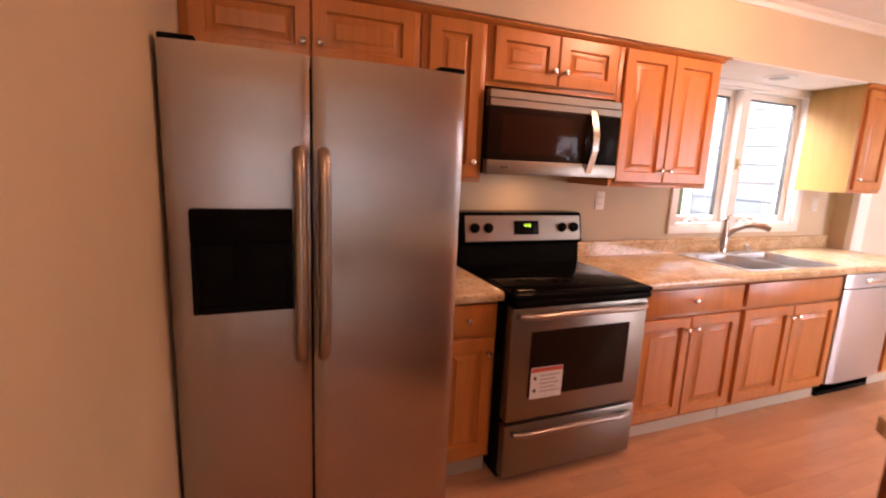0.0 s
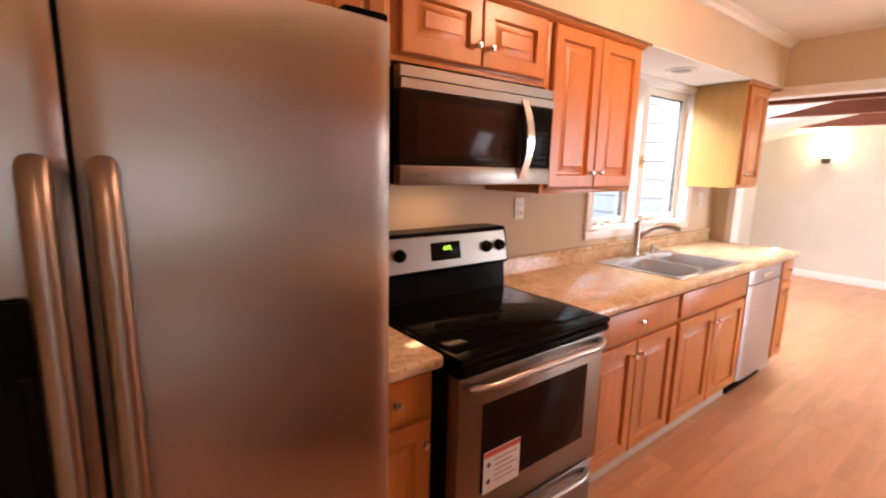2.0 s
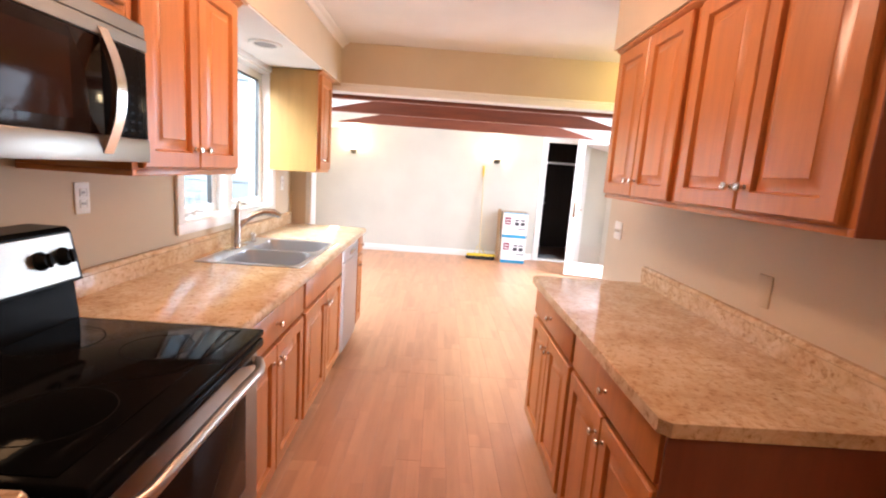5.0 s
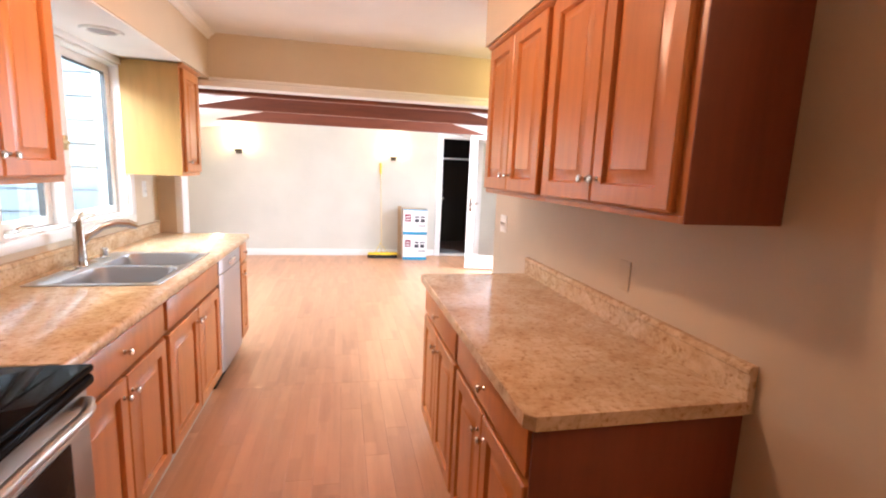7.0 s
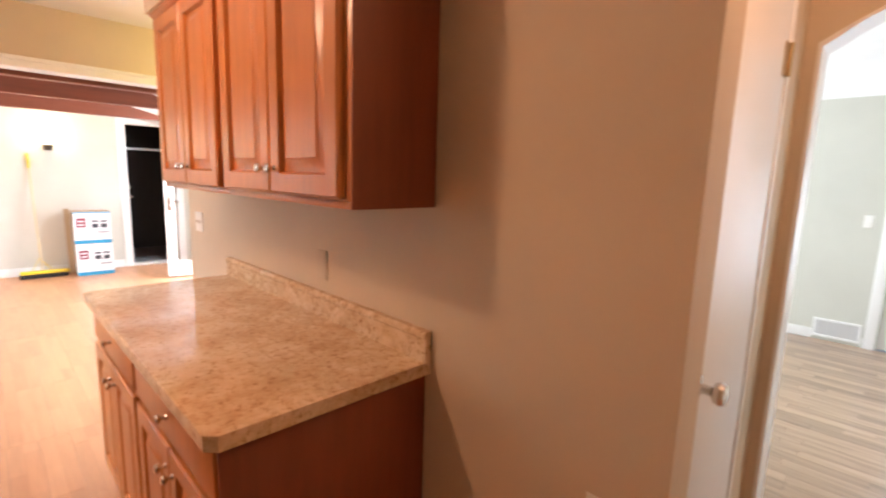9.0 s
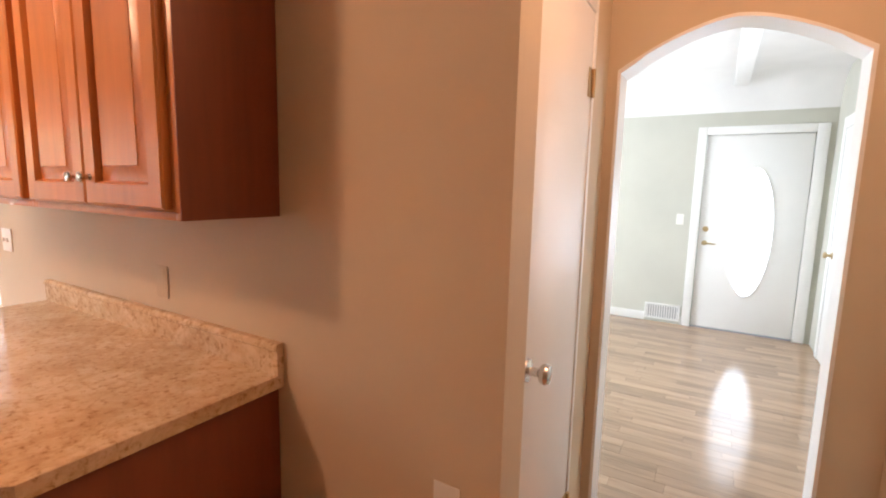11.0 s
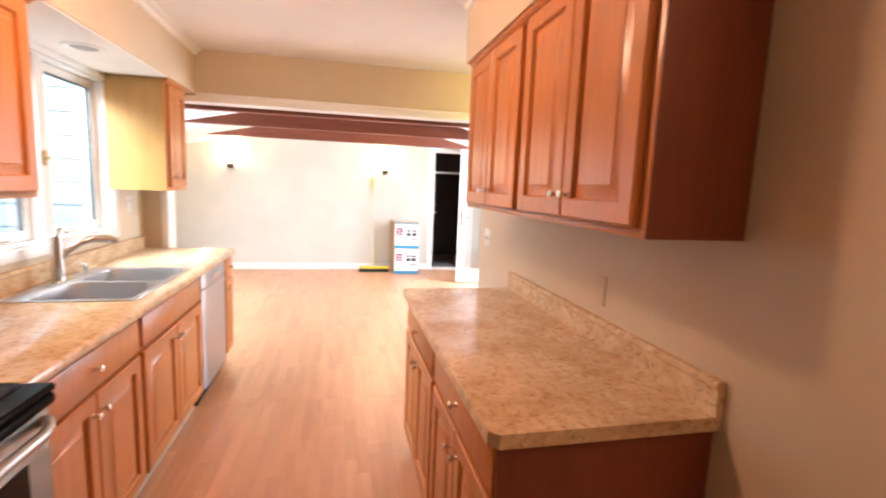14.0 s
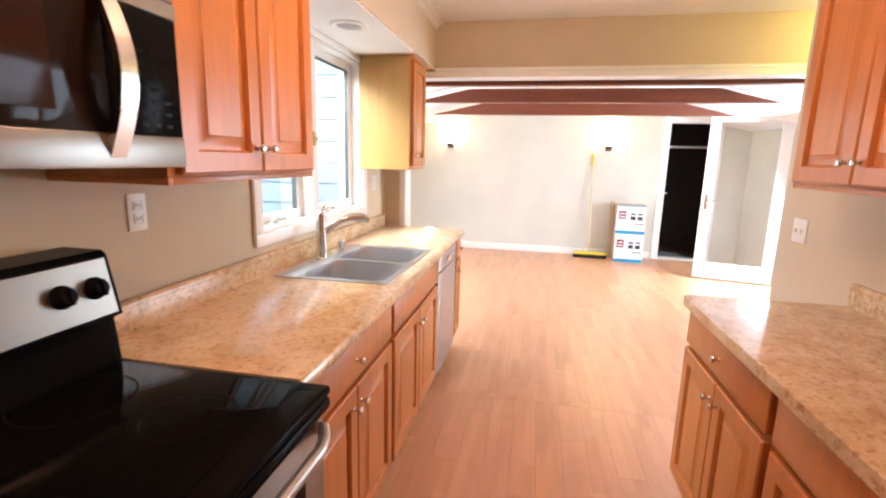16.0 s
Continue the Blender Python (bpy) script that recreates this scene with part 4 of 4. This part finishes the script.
# ---- wall plates and fixtures ----
def outlet(name, m, label, kind="outlet", finish_mat=None):
    """A wall plate facing -y at its own origin."""
    o = thing(name, m, label, "wall plate" if kind != "outlet" else "outlet")
    wd = 0.035 if kind != "double" else 0.058
    part("plate", B((-wd, -0.006, -0.057), (wd, -0.0005, 0.057), 0.003), finish_mat or PLATE, o)
    if kind == "blank":
        return
    if kind == "outlet":
        for z in (-0.02, 0.02):
            f = part("socket", B((-0.016, -0.008, z - 0.014), (0.016, -0.0062, z + 0.014), 0.003), PLATE, o)
            for x in (-0.006, 0.006):
                part("slot", B((x - 0.0015, -0.0086, z - 0.004), (x + 0.0015, -0.0081, z + 0.006)), INK, f)
    else:
        for x in ((0,) if kind == "switch" else (-0.023, 0.023)):
            part("toggle", B((x - 0.005, -0.016, -0.010), (x + 0.005, -0.0062, 0.010), 0.002), PLATE, o)


outlet("wall_outlet", pose(1.018, 0, 1.265), "white duplex outlet above the counter")
outlet("wall_outlet", pose(3.16, 0, 1.26), "white duplex outlet under the far cabinet")
outlet("light_switch", pose(2.315, RIGHT, 1.15, 0, 0, 180), "white double light switch on the beige wall", "double")
outlet("blank_wall_plate", pose(0.935, RIGHT, 1.11, 0, 0, 180), "beige painted blank plate above the short counter", "blank", WALL)
outlet("wall_outlet", pose(-0.222, RIGHT, 0.715, 0, 0, 180), "cream wall plate low on the beige wall", "blank")


def soffit_light():
    o = thing("recessed_light", pose(2.17, -0.225, 2.0955), "round white recessed light trim over the sink", "recessed light")
    part("trim_ring", lathe(bmesh.new(), [(0.095, 0), (0.095, -0.004), (0.088, -0.010), (0.066, -0.008), (0.062, -0.001)], (0, 0, 0), (0, 0, 1), 32), WHITE, o)
    part("lens", lathe(bmesh.new(), [(0.061, -0.002), (0.055, -0.006), (0.03, -0.009)], (0, 0, 0), (0, 0, 1), 24), GREYINK, o, "unlit grey lens")


soffit_light()


def flush_light(x, y, label):
    o = thing("ceiling_light", pose(x, y, CEIL - 0.001), label, "ceiling light")
    part("base", lathe(bmesh.new(), [(0.10, 0), (0.10, -0.015), (0.085, -0.022)], (0, 0, 0), (0, 0, 1), 24), NICKEL, o)
    part("bulb", lathe(bmesh.new(), [(0.018, -0.0225), (0.018, -0.04), (0.028, -0.055), (0.02, -0.075), (0.005, -0.08)], (0, 0, 0), (0, 0, 1), 16), OPAL, o, "glowing warm bulb")


flush_light(1.14, -1.17, "small warm lamp on the kitchen ceiling")
flush_light(-0.80, -2.62, "small warm lamp on the hall ceiling")
flush_light(2.98, -3.10, "small yellow lamp on the ceiling past the short wall")


def sconce(y):
    o = thing("wall_sconce", pose(FAR, y, 1.68), "dark metal wall sconce glowing warmly upwards", "wall sconce", "sconces on the family room wall")
    part("bracket", B((-0.03, -0.045, -0.05), (-0.001, 0.045, 0.05), 0.006), BRONZE, o, "dark square metal backplate")
    part("cup", lathe(bmesh.new(), [(0.025, -0.03), (0.05, 0.0), (0.055, 0.03), (0.03, 0.032)], (-0.085, 0, 0), (0, 0, 1), 20), BRONZE, o)
    part("shade", lathe(bmesh.new(), [(0.045, 0.033), (0.06, 0.09), (0.065, 0.19), (0.058, 0.20)], (-0.085, 0, 0), (0, 0, 1), 20), BULB, o, "glowing cream glass shade")


sconce(0.20)
sconce(-2.24)


# ---- hall and foyer ----
def knob_set(parent, x, y, z, axis, material=BRASS):
    a = Vector(axis)
    bm = lathe(bmesh.new(), [(0.032, 0), (0.030, 0.006), (0.012, 0.010), (0.011, 0.032), (0.024, 0.04), (0.028, 0.052), (0.024, 0.062), (0.010, 0.066)], (x, y, z), axis, 20)
    return part("door_knob", bm, material, parent, "worn satin door knob")


def hall_door():
    d = thing("door_1", pose(-0.30, 0, 0), "narrow white painted hall door, closed", "door")
    d["kind"] = "structure"
    part("leaf", B((-0.013, -3.1965, 0.012), (0.024, -2.603, 2.03), 0.002), WHITE, d)
    for lo, hi in (((-0.018, -2.602, 0.0), (-0.001, -2.576, 2.10)), ((-0.018, -3.225, 0.0), (-0.001, -3.197, 2.10)), ((-0.018, -3.197, 2.032), (-0.001, -2.602, 2.10))):
        part("casing", B(lo, hi, 0.004), WHITE, d)
    knob_set(d, -0.013, -2.705, 0.985, (-1, 0, 0), NICKEL)
    for z in (1.81, 0.30):
        h = bmesh.new()
        cyl(h, (-0.021, -3.192, z - 0.045), (0, 0, 1), 0.008, 0.09, 10)
        box(h, (-0.0165, -3.19, z - 0.045), (-0.0135, -3.155, z + 0.045))
        part("hinge", h, BRASS, d, "worn metal hinge")


hall_door()


def front_door():
    d = thing("door_2", pose(0, -7.26, 0), "white front door with a bright oval glass", "door")
    d["kind"] = "structure"
    x0, x1 = -1.45, -0.55
    part("leaf", B((x0, -0.06, 0.012), (x1, -0.015, 2.055), 0.003), WHITE, d)
    for lo, hi in (((x1 + 0.005, 0.001, 0), (x1 + 0.09, 0.02, 2.14)), ((x0 - 0.10, 0.001, 0), (x0 - 0.003, 0.02, 2.14)), ((x0 - 0.003, 0.001, 2.058), (x1 + 0.005, 0.02, 2.14))):
        part("casing", B(lo, hi, 0.004), WHITE, d)
    ring, pane = bmesh.new(), bmesh.new()
    cx, cz, rx, rz = -1.01, 1.06, 0.187, 0.66
    for bm, ks, y0, y1 in ((ring, (1.0, 1.09), -0.014, 0.004),):
        n = 48
        loops = []
        for k, y in ((ks[0], y0), (ks[0], y1), (ks[1], y0 + 0.006), (ks[1], y0)):
            e = 0.0 if k == ks[0] else 0.03
            loops.append([bm.verts.new((cx + (rx + e) * math.cos(2 * math.pi * i / n), y, cz + (rz + e) * math.sin(2 * math.pi * i / n))) for i in range(n)])
        for a, b in zip(loops, loops[1:] + loops[:1]):
            for i in range(n):
                bm.faces.new((a[i], a[(i + 1) % n], b[(i + 1) % n], b[i]))
    part("oval_frame", ring, WHITE, d)
    n = 48
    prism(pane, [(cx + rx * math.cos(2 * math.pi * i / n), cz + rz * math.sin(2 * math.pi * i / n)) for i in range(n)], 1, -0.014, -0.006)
    part("oval_glass", pane, OVAL_GLOW, d, "frosted oval glass, glowing in place of the daylight outside")
    h = bmesh.new()
    lathe(h, [(0.028, 0), (0.026, 0.008), (0.010, 0.012), (0.010, 0.045)], (x1 - 0.06, -0.0145, 0.93), (0, 1, 0), 16)
    tube(h, [(x1 - 0.06, 0.03, 0.93), (x1 - 0.10, 0.034, 0.932), (x1 - 0.16, 0.03, 0.925)], [0.009, 0.008, 0.006], 8)
    part("lever", h, BRASS, d, "brass lever handle")
    part("deadbolt", lathe(bmesh.new(), [(0.030, 0), (0.028, 0.012), (0.012, 0.014), (0.010, 0.03)], (x1 - 0.06, -0.0145, 1.08), (0, 1, 0), 16), BRASS, d, "brass deadbolt")


front_door()


def floor_register():
    v = thing("wall_register", pose(-0.26, -7.26, 0.12), "white slatted heating register low on the wall", "air vent")
    part("frame", boxes(((-0.18, 0.001, -0.09), (0.18, 0.016, -0.07)), ((-0.18, 0.001, 0.07), (0.18, 0.016, 0.09)), ((-0.18, 0.001, -0.07), (-0.16, 0.016, 0.07)), ((0.16, 0.001, -0.07), (0.18, 0.016, 0.07)), bevel=0.002), WHITE, v)
    part("backing", B((-0.16, 0.001, -0.07), (0.16, 0.003, 0.07)), GREYINK, v)
    for i in range(13):
        x = -0.15 + i * 0.025
        part("slat", B((x - 0.006, 0.004, -0.069), (x + 0.006, 0.012, 0.069)), WHITE, v)


floor_register()
outlet("light_switch", pose(-0.36, -7.26, 1.17, 0, 0, 180), "white switch beside the front door", "switch")


def side_door():
    d = thing("door_3", pose(-1.60, -6.35, 0), "white painted door in the foyer side wall", "door")
    d["kind"] = "structure"
    part("leaf", B((0.001, -0.42, 0.01), (0.012, 0.42, 2.03), 0.002), WHITE, d)
    for lo, hi in (((0.001, -0.52, 0), (0.02, -0.425, 2.13)), ((0.001, 0.425, 0), (0.02, 0.52, 2.13)), ((0.001, -0.425, 2.035), (0.02, 0.425, 2.13))):
        part("casing", B(lo, hi, 0.004), WHITE, d)
    knob_set(d, 0.0125, -0.34, 0.95, (1, 0, 0))


side_door()


# ---- family room things ----
def glass_leaf():
    m = pose(6.28, -3.265, 0.02, 0, 0, -104)
    d = thing("glass_door", m, "open white door leaf with a full glass pane", "door")
    w, h, t, s = 0.86, 2.07, 0.044, 0.115
    part("frame", boxes(((0, -t / 2, 0), (s, t / 2, h)), ((w - s, -t / 2, 0), (w, t / 2, h)), ((s, -t / 2, 0), (w - s, t / 2, 0.20)), ((s, -t / 2, h - s), (w - s, t / 2, h)), bevel=0.004), WHITE, d)
    p = part("pane", B((s, -0.004, 0.20), (w - s, 0.004, h - s)), GLASS, d)
    p.visible_shadow = False
    for sgn in (-1, 1):
        bm = bmesh.new()
        box(bm, (0.035, sgn * (t / 2 + 0.004) - 0.004, 0.88), (0.075, sgn * (t / 2 + 0.004) + 0.0035, 1.10), 0.003)
        tube(bm, [(0.055, sgn * (t / 2 + 0.006), 1.0), (0.055, sgn * (t / 2 + 0.05), 1.0), (0.10, sgn * (t / 2 + 0.055), 1.0), (0.16, sgn * (t / 2 + 0.05), 0.998)], 0.009, 8)
        part("door_handle", bm, NICKEL, d, "metal lever with a long plate")


glass_leaf()


def carton(z, turn):
    c = thing("cardboard_box", pose(7.16, -2.595, z, 0, 0, turn), "white printed carton with blue edges, stacked by the wall", "box", "cartons by the wall")
    w, dp, h = 0.40, 0.30, 0.425
    part("body", B((-dp / 2, -w / 2, 0.001), (dp / 2, w / 2, h), 0.003), KRAFT, c, "plain brown cardboard sides")
    f = part("printed_face", B((-dp / 2 - 0.003, -w / 2, 0.002), (-dp / 2 - 0.0005, w / 2, h - 0.002)), CARTON, c, "white printed face")
    part("blue_band", B((-dp / 2 - 0.005, -w / 2, 0.002), (-dp / 2 - 0.0033, w / 2, 0.05)), BLUE, f)
    if z > 0.1:
        part("blue_top", B((-dp / 2 - 0.005, -w / 2, h - 0.02), (-dp / 2 - 0.0033, w / 2, h - 0.004)), BLUE, f)
    logo = part("logo_block", B((-dp / 2 - 0.005, 0.07, 0.22), (-dp / 2 - 0.0033, 0.17, 0.34)), MAROON, f)
    for k in range(2):
        part("logo_bar", B((-dp / 2 - 0.0065, 0.085, 0.245 + 0.045 * k), (-dp / 2 - 0.0052, 0.155, 0.262 + 0.045 * k)), CARTON, logo)
    for k in range(2):
        y = 0.01 - 0.095 * k
        bm = boxes(((-dp / 2 - 0.005, y - 0.075, 0.21), (-dp / 2 - 0.0033, y - 0.005, 0.265)), ((-dp / 2 - 0.005, y - 0.075, 0.285), (-dp / 2 - 0.0033, y - 0.005, 0.31)))
        part("product_picture", bm, INK, f)
    part("text_bar", B((-dp / 2 - 0.005, -0.18, 0.14), (-dp / 2 - 0.0033, -0.05, 0.165)), GREYINK, f)


carton(0.0, -2)
carton(0.4255, -4)
solid("cardboard_sheet", prism(bmesh.new(), [(7.30, 0.004), (7.305, 0.004), (7.41, 0.87), (7.405, 0.87)], 1, -2.395, -2.335), KRAFT, "brown cardboard sheet leaning on the wall", "cardboard")


def push_broom():
    b = thing("push_broom", pose(7.18, -2.05, 0), "yellow push broom leaning against the wall", "broom")
    part("head", B((-0.03, -0.27, 0.055), (0.03, 0.22, 0.095), 0.008), YELLOW, b, "yellow broom head")
    br = bmesh.new()
    for i in range(34):
        y = -0.262 + i * 0.0145
        box(br, (-0.028, y, 0.001), (0.028, y + 0.012, 0.0545))
    part("bristles", br, BRISTLE, b, "dark stiff bristles")
    part("handle", tube(bmesh.new(), [(0, 0, 0.09), (0.11, 0.01, 0.8), (0.205, 0.02, 1.40)], 0.009, 10), POLE, b, "pale wooden handle")
    part("grip", tube(bmesh.new(), [(0.205, 0.02, 1.40), (0.226, 0.022, 1.58)], [0.015, 0.018], 12), YELLOW, b, "yellow grip")
    part("brace", tube(bmesh.new(), [(0, 0.10, 0.09), (0.03, 0.02, 0.25), (0, -0.10, 0.09)], 0.006, 6), YELLOW, b)


push_broom()


def closet_things():
    solid("closet_shelf", B((8.1, -4.29, 1.72), (8.5, -2.51, 1.75), 0.003), WHITE, "white shelf across the unlit room", "shelf")
    solid("door_mat", B((7.62, -3.55, 0.001), (8.1, -3.18, 0.015), 0.004), painted("grey_mat", (0.22, 0.22, 0.22), 0.95, 60, 0.004, 0.3), "grey mat inside the dark doorway", "mat")
    p = thing("picture_frame", pose(9.19, -3.15, 1.35), "small reddish framed picture on the dark wall", "picture")
    part("frame", B((-0.02, -0.15, -0.18), (-0.001, 0.15, 0.18), 0.004), BEAM, p)
    part("print", B((-0.024, -0.11, -0.14), (-0.0205, 0.11, 0.14)), MAROON, p)
    d = thing("door_lever", pose(FAR + 0.02, -3.101, 1.02), "small chrome lever and lock on the door jamb", "door handle")
    bm = bmesh.new()
    lathe(bm, [(0.025, 0), (0.022, 0.01), (0.009, 0.014), (0.009, 0.05)], (0, 0, 0), (0, -1, 0), 14)
    tube(bm, [(0, -0.05, 0), (0.05, -0.055, 0), (0.10, -0.052, 0)], 0.008, 8)
    part("lever", bm, CHROME, d)
    part("deadbolt", lathe(bmesh.new(), [(0.025, 0), (0.022, 0.015), (0.01, 0.03)], (0, 0, 0.14), (0, -1, 0), 14), CHROME, d)


closet_things()


# ---- floor planks, last ----
def plank_mesh(name, length, width, material):
    bm = bmesh.new()
    e = 0.0006
    rings = [[bm.verts.new(p) for p in ((i, i, z), (length - i, i, z), (length - i, width - i, z), (i, width - i, z))] for i, z in ((0, -0.012), (0, -e), (e, 0))]
    for a, b in zip(rings, rings[1:]):
        for k in range(4):
            bm.faces.new((a[k], a[(k + 1) % 4], b[(k + 1) % 4], b[k]))
    bm.faces.new(rings[-1])
    me = bpy.data.meshes.new(name)
    bm.to_mesh(me)
    bm.free()
    me.materials.append(material)
    return me


def lay(parent, x0, x1, y0, y1, width, length, material, seed):
    rnd = random.Random(seed)
    cache = {}
    floor = bpy.data.objects[parent]
    rows = int(math.ceil((y1 - y0) / width))
    for r in range(rows):
        y = y0 + r * width
        wd = round(min(width, y1 - y), 4)
        x = x0 - rnd.uniform(0, length * 0.8)
        while x < x1 - 0.001:
            a, b = max(x, x0), min(x + length, x1)
            ln = round((b - a) / 0.05) * 0.05 if b < x1 else b - a
            ln = max(0.05, ln)
            b = min(a + ln, x1)
            key = (round(b - a, 3), wd)
            if key[0] > 0.004:
                if key not in cache:
                    cache[key] = plank_mesh("plank", key[0] - 0.0006, wd - 0.0006, material)
                ob = new("plank", cache[key])
                ob.parent = floor
                ob.location = (a, y, 0)
            x = b


lay("floor", -1.27, 2.50, -3.56, 0.0, 0.127, 1.2, LAMINATE, 1)
lay("floor", 2.5002, FAR, -4.2, 1.0, 0.19, 1.2, LAMINATE, 2)
lay("floor_foyer", -1.60, 2.26, -7.26, -3.561, 0.083, 0.55, OAK, 3)
